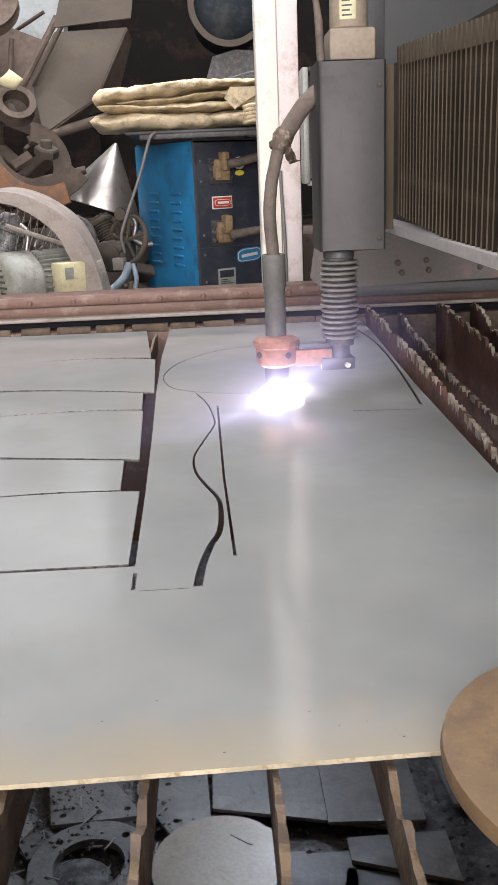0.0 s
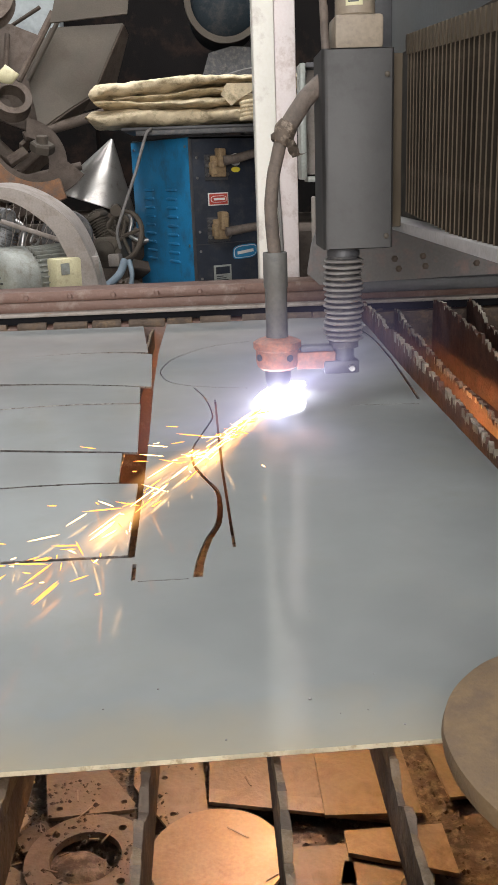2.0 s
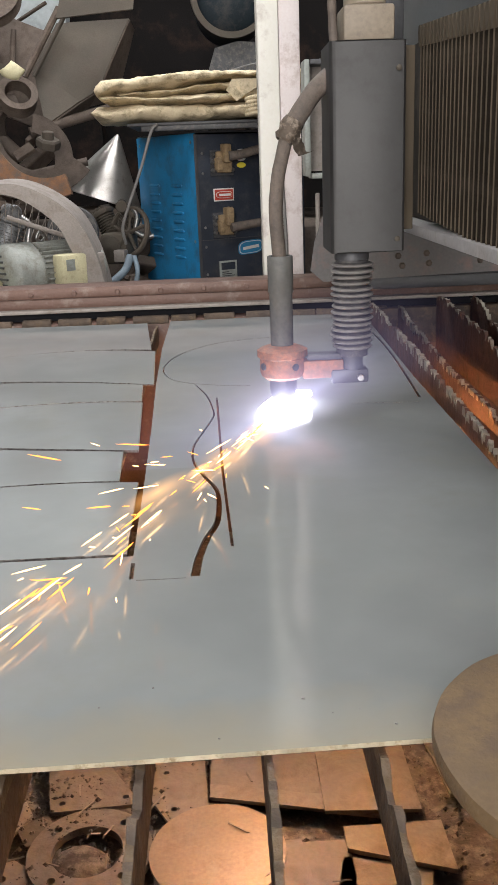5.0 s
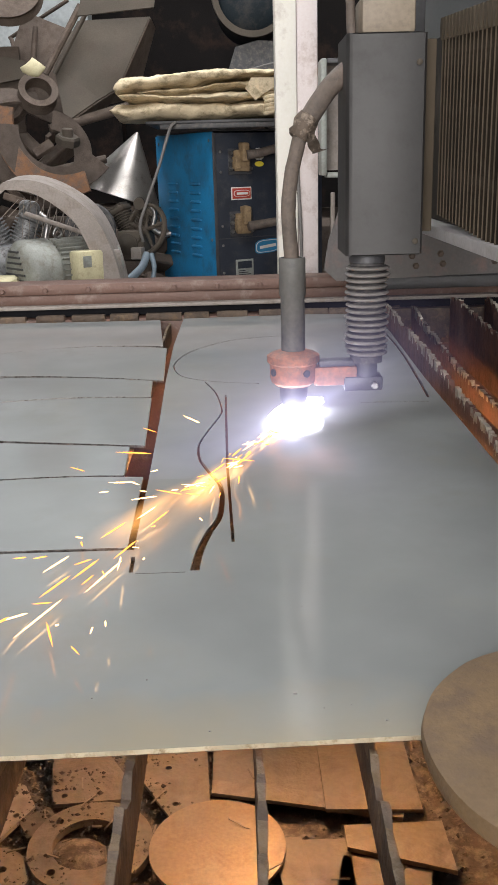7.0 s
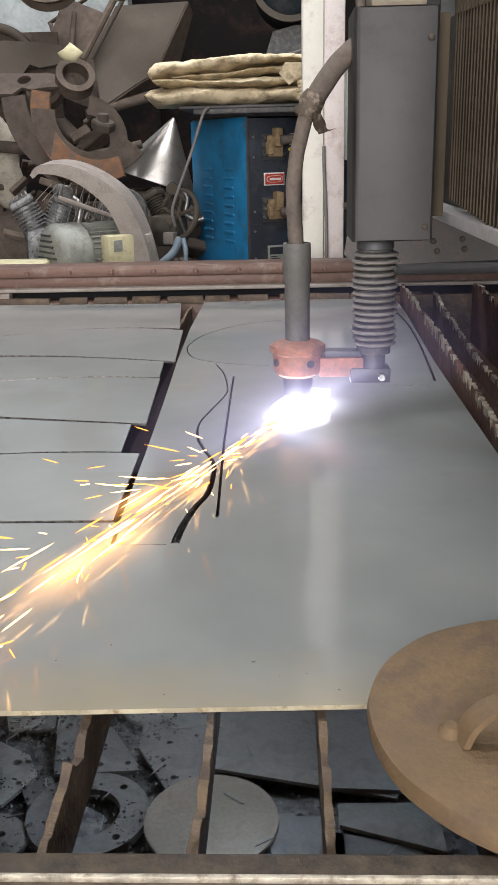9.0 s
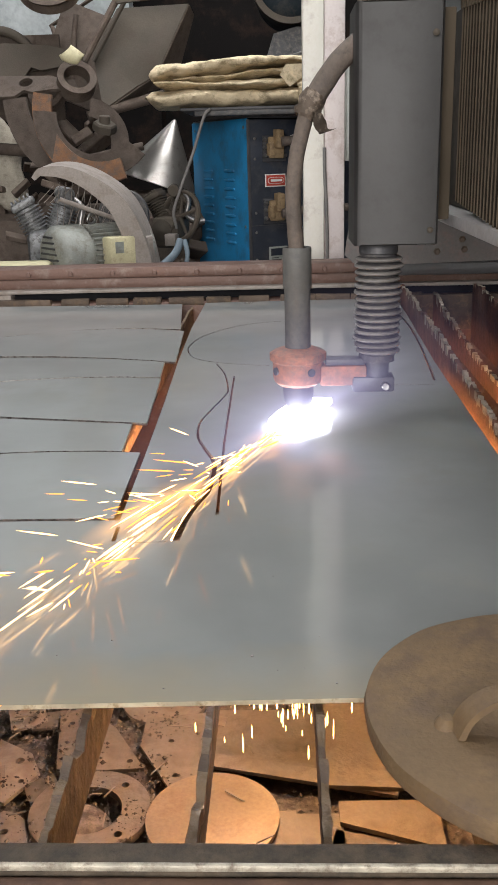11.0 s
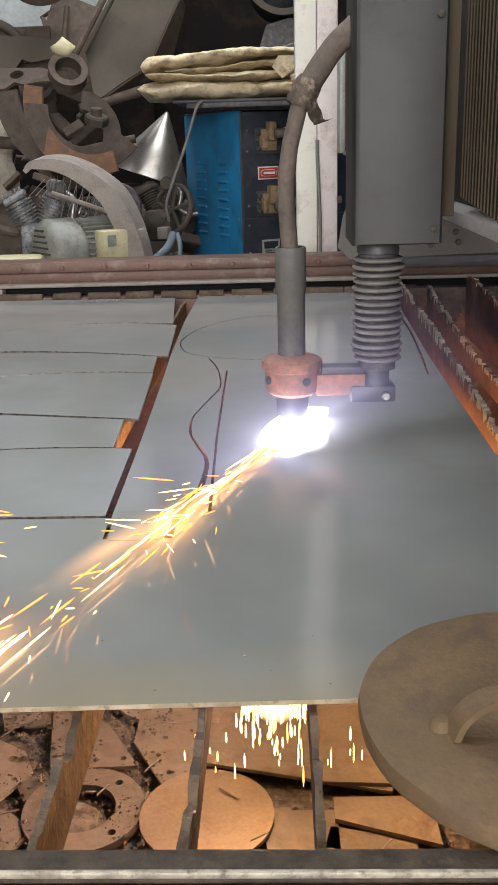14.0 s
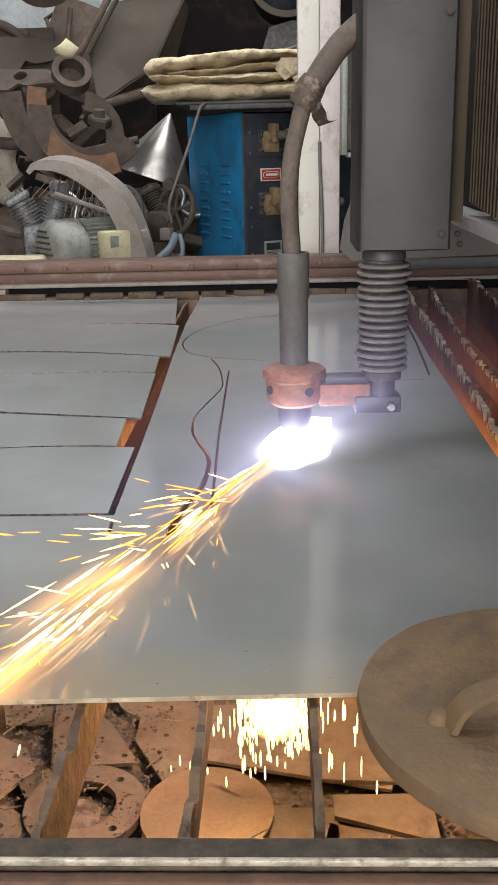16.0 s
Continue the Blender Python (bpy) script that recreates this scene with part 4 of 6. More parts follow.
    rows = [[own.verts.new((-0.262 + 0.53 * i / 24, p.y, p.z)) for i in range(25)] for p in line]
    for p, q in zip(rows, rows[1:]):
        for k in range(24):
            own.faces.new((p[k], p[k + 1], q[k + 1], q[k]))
    part("arc_halo", own, ARC_HALO, car)
    part("arc_tail", lathe([(0, -0.060), (0.004, -0.045), (0.005, -0.015), (0.003, -0.005)], seg=14), ARC_TAIL, car, "blue-white arc light under the cut")
    return car


carriage = torch_carriage()


# ---- gantry ----
COVER_X = 0.203
NEAR_Y = -0.55
PLEATS = 76


def gantry():
    g = thing("gantry", "blue-grey machine gantry with bolted end plate", "gantry")
    part("beam", box((0.262, -0.9, 0.97), (0.46, 1.36, 1.75), 0.004), GREY_BLUE, g, "blue-grey painted gantry beam")
    part("bottom_strip", box((0.1985, -0.9, 0.964), (0.262, 1.30, 0.9765), 0.0015), STRIP_WHITE, g, "bare metal strip along the beam")
    own = plate([(0.150, 0.905), (0.141, 0.850), (0.165, 0.828), (0.62, 0.838), (0.62, 1.02), (0.19, 1.02)], 0.010, m=Matrix.Translation((0, 1.30, 0)) @ pose(0, 0, 0, 90))
    part("end_plate", own, END_GREY, g, "dusty grey bolted end plate", 20)
    for x, z in ((0.310, 0.872), (0.365, 0.875), (0.318, 0.853), (0.37, 0.856), (0.47, 0.858), (0.52, 0.87)):
        bolt(g, (x, 1.299, z), 0.0055, mat=JUNK)
    part("shoe", box((0.17, 1.36, 0.8235), (0.60, 1.47, 0.838), 0.003), GREY_DARK, g)
    part("rack_bar", box((0.22, 1.385, 0.797), (1.4, 1.411, 0.8225), 0.003), GREY_DARK, g, "dark toothed rack bar")
    part("guide_rail", box((0.25, 1.425, 0.8225), (1.4, 1.445, 0.829), 0.001), STEEL, g)
    cover = thing("bellows_cover", "brown pleated fabric way cover hung beside the gantry beam", "bellows cover")
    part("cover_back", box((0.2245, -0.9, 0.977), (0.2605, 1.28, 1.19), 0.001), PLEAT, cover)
    own = bmesh.new()
    prof = [(0.021, -0.0055), (0.006, -0.0026), (0.001, -0.0016), (0.0, 0.0), (0.001, 0.0016), (0.006, 0.0026), (0.021, 0.0055)]
    cols = []
    for j in range(9):
        z = 0.984 + 0.199 * j / 8
        cols.append([own.verts.new((x, y, z)) for x, y in prof])
    for p, q in zip(cols, cols[1:]):
        for k in range(len(prof) - 1):
            own.faces.new((p[k], p[k + 1], q[k + 1], q[k]))
    own.normal_update()
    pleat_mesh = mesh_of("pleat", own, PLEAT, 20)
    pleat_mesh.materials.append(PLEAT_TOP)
    # crest faces take the paler brown, painted as catching light
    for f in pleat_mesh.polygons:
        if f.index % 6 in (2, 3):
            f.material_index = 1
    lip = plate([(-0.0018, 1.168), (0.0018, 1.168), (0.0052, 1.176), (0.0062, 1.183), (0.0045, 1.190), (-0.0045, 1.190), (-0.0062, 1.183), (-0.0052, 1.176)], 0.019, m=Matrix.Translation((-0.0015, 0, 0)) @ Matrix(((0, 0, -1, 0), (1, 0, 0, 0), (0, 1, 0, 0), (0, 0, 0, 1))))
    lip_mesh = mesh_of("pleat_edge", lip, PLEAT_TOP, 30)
    made = []
    for k in range(PLEATS):
        ob = new("pleat", pleat_mesh)
        ob.parent = cover
        edge = new("pleat_edge", lip_mesh)
        edge.parent = ob
        ob.location = (COVER_X, 0, 0)
        made.append(ob)
    return made


pleats = gantry()


# ---- behind the table ----
def post():
    p = thing("steel_post", "whitewashed square steel post with faded pink side", "post")
    part("flange", box((0.072, 1.714, 0.0), (0.120, 1.79, 4.1), 0.004), WHITE_POST, p)
    part("web", box((0.1205, 1.722, 0.0), (0.168, 1.785, 4.1), 0.004), POST_PINK, p, "faded pinkish white paint")
    part("conduit", tube([(0.126, 1.717, 0.6), (0.127, 1.716, 0.85), (0.121, 1.715, 1.0), (0.1205, 1.715, 1.05)], 0.004, steps=5), CABLE, p)
    c = thing("control_cabinet", "pale green-grey open wall cabinet behind the post", "cabinet")
    part("back", box((0.166, 1.66, 1.03), (0.42, 1.67, 1.25)), GUARD, c)
    part("side", box((0.1635, 1.60, 1.02), (0.1765, 1.67, 1.258), 0.003), CABINET, c)
    part("top", box((0.177, 1.60, 1.248), (0.42, 1.67, 1.258), 0.002), GREY_DARK, c)
    part("bottom", box((0.177, 1.60, 1.015), (0.42, 1.67, 1.026), 0.002), CABINET, c)
    part("leg", box((0.30, 1.62, 0.0), (0.34, 1.66, 1.014), 0.003), GREY_DARK, c)
    solo("threaded_pin", rod((0.187, 1.58, 0.823), (0.187, 1.58, 0.985), 0.005, seg=10, bevel=0.002), GUARD, "thin upright rusty steel pin on the rail", "pin")
    solo("pin_bracket", box((0.175, 1.50, 0.802), (0.20, 1.60, 0.8225), 0.003), RAIL, "small rusty bracket on the rail", "bracket")


post()


def welder():
    """Welding set on the ground; local x runs along its front, y to its back."""
    w = thing("welding_set", "blue and navy welding power source with two dusty sockets", "welding machine", at=pose(-0.100, 2.944, 0.0, 0, 0, 28))
    fw, dp, top = 0.46, 0.51, 1.160
    part("side_panel", box((0.0, 0.002, 0.10), (0.004, dp, top), 0.002), BLUE, w, "bright blue louvred side panel")
    part("side_panel", box((fw - 0.004, 0.002, 0.10), (fw, dp, top), 0.002), BLUE, w)
    part("front_panel", box((0.0, -0.006, 0.10), (fw, 0.0015, top - 0.005), 0.002), NAVY, w, "navy front panel")
    part("panel_seam", box((0.0, -0.0072, 0.783), (fw, -0.0062, 0.786)), GREY_DARK, w)
    part("front_trim", box((-0.006, -0.009, 0.10), (0.006, -0.0055, top - 0.004), 0.001), GREY_DARK, w)
    part("top_panel", box((0.005, 0.002, top), (fw, dp, top + 0.006), 0.002), GREY_DARK, w)
    part("back_panel", box((0.005, dp, 0.10), (fw, dp + 0.004, top)), BLUE, w)
    for x in (0.03, fw - 0.05):
        for y in (0.05, dp - 0.08):
            part("foot", box((x, y, 0.0), (x + 0.03, y + 0.03, 0.0995), 0.004), GREY_DARK, w)
    for col in (0.16, 0.36):
        for k in range(9):
            z = 0.715 + 0.033 * k
            own = lathe([(0.0, -0.045), (0.004, -0.043), (0.0065, -0.03), (0.0065, 0.03), (0.004, 0.043), (0, 0.045)], seg=10)
            own.transform(Matrix.Translation((-0.001, col, z)) @ pose(0, 0, 0, 90))
            part("louvre", own, BLUE, w, smooth=50)
    for y in (0.03, dp - 0.03):
        for z in (top - 0.03, 0.78):
            part("panel_screw", lathe([(0.006, 0), (0.006, 0.002), (0.003, 0.0035), (0, 0.0036)], m=Matrix.Translation((0.0, y, z)) @ pose(0, 0, 0, 0, -90), seg=10), STEEL, w)
    for z in (1.09, 1.02, 0.83, 0.76, 0.66):
        part("panel_screw", lathe([(0.005, 0), (0.005, 0.002), (0, 0.0036)], m=Matrix.Translation((0.025, -0.006, z)) @ pose(0, 0, 0, 90), seg=10), STEEL, w)
    # two output sockets with dusty insulators and cable plugs
    for z, down in ((1.065, 0.0), (0.845, -0.03)):
        s = part("socket", box((0.055, -0.012, z - 0.055), (0.15, -0.0065, z + 0.035), 0.003), GREY_DARK, w)
        own = box((0.075, -0.03, z - 0.045), (0.135, -0.0125, z + 0.03), 0.006)
        box((0.095, -0.05, z - 0.01), (0.125, -0.012, z + 0.055), 0.006, bm=own)
        box((0.07, -0.04, z - 0.035), (0.09, -0.012, z + 0.01), 0.004, bm=own)
        part("insulator", roughen(own, 0.003, 50), BAKELITE, s, "tan dusty insulator")
        for bx, bz in ((0.062, 0.02), (0.062, -0.005), (0.062, -0.035), (0.143, -0.035)):
            part("stud", lathe([(0.008, 0), (0.008, 0.006), (0.005, 0.012)], m=Matrix.Translation((bx, -0.0125, z + bz)) @ pose(0, 0, 0, 90), seg=8), STEEL, s)
        part("plug", tube([(0.11, -0.05, z + 0.012 + down), (0.16, -0.06, z + 0.018 + down), (0.24, -0.075, z + 0.035 + down * 1.3), (0.36, -0.10, z + 0.04 + down * 1.5)], lambda u: 0.017 - 0.003 * u, seg=14), HOSE, s, "dusty cable plug")
    # maker's plates: plain shapes in their colours
    part("red_plate", box((0.064, -0.0095, 0.921), (0.148, -0.0065, 0.966), 0.001), WHITE, w, "red maker's plate with white border")
    part("red_field", box((0.068, -0.0115, 0.925), (0.144, -0.0098, 0.962), 0.0005), RED, w)
    ell = plate([(0.106 + 0.033 * math.copysign(abs(math.cos(a)) ** 0.6, math.cos(a)), 0.9435 + 0.012 * math.copysign(abs(math.sin(a)) ** 0.6, math.sin(a))) for a in (2 * math.pi * k / 28 for k in range(28))], 0.0012, m=Matrix.Translation((0, -0.0130, 0)) @ pose(0, 0, 0, 90))
    part("plate_oval", ell, WHITE, w)
    ell = plate([(0.106 + 0.031 * math.copysign(abs(math.cos(a)) ** 0.6, math.cos(a)), 0.9435 + 0.0103 * math.copysign(abs(math.sin(a)) ** 0.6, math.sin(a))) for a in (2 * math.pi * k / 28 for k in range(28))], 0.0012, m=Matrix.Translation((0, -0.0146, 0)) @ pose(0, 0, 0, 90))
    part("plate_oval_field", ell, RED, w)
    part("print_bar", box((0.083, -0.0170, 0.9395), (0.130, -0.0162, 0.9475)), WHITE, w)
    def badge(sx, sz, y):
        return plate([(0.212 + sx * math.copysign(abs(math.cos(a)) ** 0.55, math.cos(a)), 0.748 + sz * math.copysign(abs(math.sin(a)) ** 0.55, math.sin(a)) + 0.10 * (sx * math.cos(a))) for a in (2 * math.pi * k / 36 for k in range(36))], 0.0015, m=Matrix.Translation((0, y, 0)) @ pose(0, 0, 0, 90))
    part("blue_badge", badge(0.053, 0.026, -0.0080), LOGO_BLUE, w, "blue and white oval badge")
    part("badge_ring", badge(0.049, 0.0225, -0.0098), WHITE, w)
    part("badge_field", badge(0.0465, 0.0200, -0.0115), LOGO_BLUE, w)
    part("badge_bar", box((-0.036, -0.0002, -0.006), (0.034, 0.0006, 0.005), 0.0, Matrix.Translation((0.212, -0.0138, 0.748)) @ pose(0, 0, 0, 0, -6)), WHITE, w)
    for z, mat in ((1.092, WHITE), (1.068, WHITE), (1.045, YELLOW)):
        part("sticker", plate([(0.185 + 0.019 * math.cos(a), z + 0.0095 * math.sin(a)) for a in (2 * math.pi * k / 22 for k in range(22))], 0.001, m=Matrix.Translation((0, -0.0078, 0)) @ pose(0, 0, 0, 90)), mat, w)
    p = part("data_plate", box((0.075, -0.0085, 0.64), (0.150, -0.0065, 0.705), 0.001), CABINET, w, "small grey data plate")
    part("data_window", box((0.083, -0.0095, 0.672), (0.142, -0.0087, 0.698)), NAVY, p)
    for k in range(3):
        part("print_bar", box((0.085, -0.0100, 0.648 + 0.007 * k), (0.138 - 0.012 * k, -0.0088, 0.651 + 0.007 * k)), GREY_DARK, p)


welder()


def plank_and_cloth():
    deck = thing("plank_deck", "dark steel shelf laid over the welding set", "shelf")
    part("board", box((-0.33, 2.88, 1.186), (0.42, 3.40, 1.197), 0.003), GREY_DARK, deck)
    part("edge_bar", box((-0.28, 2.875, 1.168), (0.42, 2.893, 1.186), 0.003), IRON, deck)
    for x in (-0.10, 0.10, 0.30):
        part("spacer", box((x, 2.99, 1.1665), (x + 0.05, 3.30, 1.1855), 0.002), IRON, deck)
    def fold(x0, x1, y0, y1, low, high, seed):
        """A flattened layer of thick cloth with slack creases; low and high are lines of (x, z)."""
        own = bmesh.new()
        n, k = 130, 32
        rows = []
        for i in range(n + 1):
            u = i / n
            x = x0 + (x1 - x0) * u
            end = math.sqrt(max(0.02, 1 - (1 - u / 0.035) ** 2)) if u < 0.035 else (math.sqrt(max(0.02, 1 - (1 - (1 - u) / 0.035) ** 2)) if u > 0.965 else 1.0)
            z0, z1 = (float(np.interp(x, [p[0] for p in line], [p[1] for p in line])) for line in (low, high))
            row = []
            for j in range(k):
                a = 2 * math.pi * j / k
                c, s = math.cos(a), math.sin(a)
                y = (y0 + y1) / 2 + (y1 - y0) / 2 * math.copysign(abs(c) ** 0.55, c) * (0.92 + 0.08 * end)
                z = (z0 + z1) / 2 + (z1 - z0) / 2 * math.copysign(abs(s) ** 0.7, s) * end
                q = Vector((x, y, z))
                z += 0.007 * noise.noise(Vector((x * 4.0, seed, 0.7 * s))) + 0.009 * noise.noise(Vector((x * 13 + y * 5, y * 9, seed * 3 + s))) + 0.004 * noise.noise(Vector((x * 40, y * 30, seed)))
                y += 0.030 * noise.noise(Vector((x * 5, z * 30, seed))) + 0.008 * noise.noise(Vector((x * 24, z * 60, seed)))
                row.append(own.verts.new((x + 0.012 * noise.noise(q * 12), y, z)))
            rows.append(row)
        for p, q in zip(rows, rows[1:]):
            for j in range(k):
                own.faces.new((p[j], p[(j + 1) % k], q[(j + 1) % k], q[j]))
        own.faces.new(rows[0][::-1])
        own.faces.new(rows[-1])
        bmesh.ops.recalc_face_normals(own, faces=own.faces[:])
        return own
    cloth = thing("folded_tarpaulin", "stained beige canvas tarpaulin folded in a thick pile", "tarpaulin")
    levels = [[(-0.5, 1.199), (0.4, 1.199)], [(-0.43, 1.264), (-0.2, 1.250), (0.05, 1.254), (0.33, 1.254)], [(-0.41, 1.288), (-0.2, 1.283), (0.0, 1.293), (0.33, 1.296)],
              [(-0.33, 1.297), (-0.2, 1.301), (0.03, 1.331), (0.33, 1.333)], [(-0.42, 1.338), (-0.35, 1.348), (-0.15, 1.358), (0.33, 1.350)]]
    curl = [(-0.42, 1.272), (-0.385, 1.284), (-0.35, 1.296)] + levels[3][1:]
    for k, (a, low, high, yo) in enumerate([(-0.446, levels[0], levels[1], 0.0), (-0.408, levels[1], levels[2], 0.010), (-0.35, levels[2], levels[3], 0.022), (-0.424, curl, levels[4], 0.0)]):
        part("fold", fold(a, 0.33, 2.84 + yo, 3.30, low, high, 2.3 * k + 1), CLOTH, cloth, smooth=70)
    flap = plate([(0.020, 1.289), (0.052, 1.254), (0.085, 1.276), (0.135, 1.302), (0.135, 1.322), (0.040, 1.326)], 0.006, m=Matrix.Translation((0, 2.824, 0)) @ pose(0, 0, 0, 90))
    part("turned_flap", roughen(flap, 0.003, 30), CLOTH, cloth)
    for k in range(5):
        z = 1.209 + 0.0125 * k
        part("bunched_end", tube([(0.086 + 0.004 * (k % 2), 2.836, z), (0.094, 2.824, z + 0.002), (0.115, 2.822, z + 0.006), (0.16, 2.830, z + 0.009)], 0.0072, seg=10, wobble=0.25), CLOTH, cloth)
    solo("loose_cable", tube([(-0.225, 2.87, 1.19), (-0.245, 2.845, 1.165), (-0.285, 2.83, 1.05), (-0.335, 2.83, 0.93), (-0.365, 2.84, 0.85), (-0.36, 2.86, 0.79)], 0.0055, seg=10), CABLE, "grey cable hanging from the shelf edge", "cable")


plank_and_cloth()


def cone():
    bm = lathe([(0.188, 0.0), (0.190, 0.003), (0.006, 0.292), (0.0, 0.294)], seg=64)
    solo("sheet_cone", bm, STAINLESS, "shiny stainless sheet-metal cone standing tilted", "cone", at=pose(-0.546, 3.78, 0.915, -4, 19, 0))
    solo("cone_stand", box((-0.75, 3.62, 0.0), (-0.40, 3.98, 0.885), 0.01), JUNK, "rusty steel crate under the cone", "crate")


cone()


def electric_motor():
    m = thing("electric_motor", "grey-green finned electric motor with cream terminal box", "electric motor", at=pose(-0.60, 2.53, 0.735, 0, 0, 40))
    part("body", rod((-0.06, 0, 0), (0.17, 0, 0), 0.088, seg=40), MOTOR_GREY, m)
    for k in range(34):
        a = 2 * math.pi * k / 34
        own = box((-0.035, -0.002, 0.086), (0.16, 0.002, 0.101), 0.001, pose(0, 0, 0, math.degrees(a)))
        part("fin", own, MOTOR_GREY, m)
    cowl = lathe([(0.0, -0.005), (0.055, -0.004), (0.085, 0.004), (0.102, 0.02), (0.104, 0.03), (0.104, 0.105), (0.101, 0.107), (0.099, 0.09)], m=Matrix.Translation((-0.155, 0, 0)) @ pose(0, 0, 0, 0, 90), seg=44)
    part("fan_cowl", cowl, MOTOR_GREY, m, "dusty fan cowl")
    for k in range(9):
        own = box((-0.163, -0.06 + 0.002 * abs(4 - k) * 4, -0.074 + 0.0175 * k), (-0.156, 0.06 - 0.002 * abs(4 - k) * 4, -0.068 + 0.0175 * k))
        part("grille_slot", own, GREY_DARK, m)
    t = part("terminal_box", box((-0.015, -0.145, -0.05), (0.095, -0.085, 0.065), 0.008), CREAM, m, "cream terminal box")
    part("box_end", box((0.0955, -0.14, -0.05), (0.145, -0.085, 0.06), 0.004), GUARD, t)
    part("rating_plate", box((0.0, -0.1475, 0.015), (0.03, -0.1452, 0.05)), CABINET, t)
    ring = bmesh.new()
    tube([(0.0, 0, 0.10), (-0.014, 0, 0.113), (0, 0, 0.132), (0.014, 0, 0.113), (0.0, 0, 0.10)], 0.0045, bm=ring, seg=10)
    part("lifting_eye", ring, STEEL, m)
    part("end_bell", lathe([(0.092, 0), (0.092, 0.02), (0.06, 0.035), (0.03, 0.04)], m=Matrix.Translation((0.165, 0, 0)) @ pose(0, 0, 0, 0, 90), seg=36), MOTOR_GREY, m)
    part("foot", box((-0.03, -0.09, -0.125), (0.14, 0.09, -0.09), 0.006), MOTOR_GREY, m)
    solo("motor_bench", box((-1.35, 2.30, 0.0), (-0.34, 3.0, 0.609), 0.01), IRON, "low oily steel bench under the motors", "bench")


electric_motor()


def belt_guard():
    """A bent sheet band round a mesh-sided belt guard."""
    g = thing("belt_guard", "dusty grey curved belt guard with wire mesh side", "belt guard")
    line = smooth_line([(-0.765, 0, 0.985), (-0.735, 0, 1.012), (-0.65, 0, 1.012), (-0.56, 0, 0.975), (-0.475, 0, 0.905), (-0.425, 0, 0.80), (-0.400, 0, 0.69), (-0.395, 0, 0.615)], 7)
    own = bmesh.new()
    rows = []
    for i, p in enumerate(line):
        d = (line[min(i + 1, len(line) - 1)] - line[max(i - 1, 0)]).normalized()
        n = Vector((d.z, 0, -d.x)) * 0.003
        u = i / (len(line) - 1)
        near, far = 2.47, 2.62 + 0.03 * u
        rows.append([own.verts.new((p.x + s * n.x, y, p.z + s * n.z + (0.012 if y == far else 0))) for y, s in ((near, 1), (far, 1), (far, -1), (near, -1))])
    for p, q in zip(rows, rows[1:]):
        for k in range(4):
            own.faces.new((p[k], p[(k + 1) % 4], q[(k + 1) % 4], q[k]))
    own.faces.new(rows[0][::-1])
    own.faces.new(rows[-1])
    bmesh.ops.recalc_face_normals(own, faces=own.faces[:])
    part("band", own, GUARD, g, "bent sheet band")
    own = bmesh.new()
    rows = []
    for i, p in enumerate(line):
        d = (line[min(i + 1, len(line) - 1)] - line[max(i - 1, 0)]).normalized()
        u = i / (len(line) - 1)
        w = 0.012 + 0.05 * min(1, u * 1.6)
        inner = p + Vector((d.z, 0, -d.x)).normalized() * w
        rows.append([own.verts.new((p.x, 2.468, p.z)), own.verts.new((inner.x, 2.464, inner.z)), own.verts.new((inner.x, 2.470, inner.z)), own.verts.new((p.x, 2.474, p.z))])
    for p, q in zip(rows, rows[1:]):
        for k in range(4):
            own.faces.new((p[k], p[(k + 1) % 4], q[(k + 1) % 4], q[k]))
    own.faces.new(rows[0][::-1])
    own.faces.new(rows[-1])
    bmesh.ops.recalc_face_normals(own, faces=own.faces[:])
    part("face_flange", own, GUARD, g, "broad dusty face flange")
    verts, faces = [], []
    def wire(a, b, r=0.0012):
        m, length = frame_between(a, b)
        base = len(verts)
        for h in (0, length):
            for k in range(3):
                verts.append(m @ Vector((r * math.cos(2.09 * k), r * math.sin(2.09 * k), h)))
        for k in range(3):
            faces.append((base + k, base + (k + 1) % 3, base + 3 + (k + 1) % 3, base + 3 + k))
    for k in range(12):
        x = -0.72 + 0.022 * k
        wire((x, 2.64, 0.965 - 0.9 * max(0, x + 0.62) ** 1.2), (x - 0.03, 2.64, 0.76))
        wire((x - 0.08, 2.642, 0.80 + 0.1 * (k < 4)), (x - 0.02, 2.642, 0.955 - 0.9 * max(0, x + 0.62) ** 1.2))
    me = bpy.data.meshes.new("wire_mesh")
    me.from_pydata(verts, [], faces)
    me.materials.append(GUARD)
    ob = new("wire_mesh", me)
    ob.parent = g
    part("stay", rod((-0.72, 2.63, 0.91), (-0.50, 2.63, 0.83), 0.008), GUARD, g)
    part("pulley", lathe([(0.03, -0.02), (0.085, -0.02), (0.078, 0.0), (0.085, 0.02), (0.03, 0.02)], m=Matrix.Translation((-0.52, 2.70, 0.85)) @ pose(0, 0, 0, 90), seg=36), IRON, g)
    part("pulley_boss", lathe([(0.02, -0.04), (0.035, -0.03), (0.035, 0.03)], m=Matrix.Translation((-0.52, 2.69, 0.85)) @ pose(0, 0, 0, 90), seg=24), IRON, g)


belt_guard()


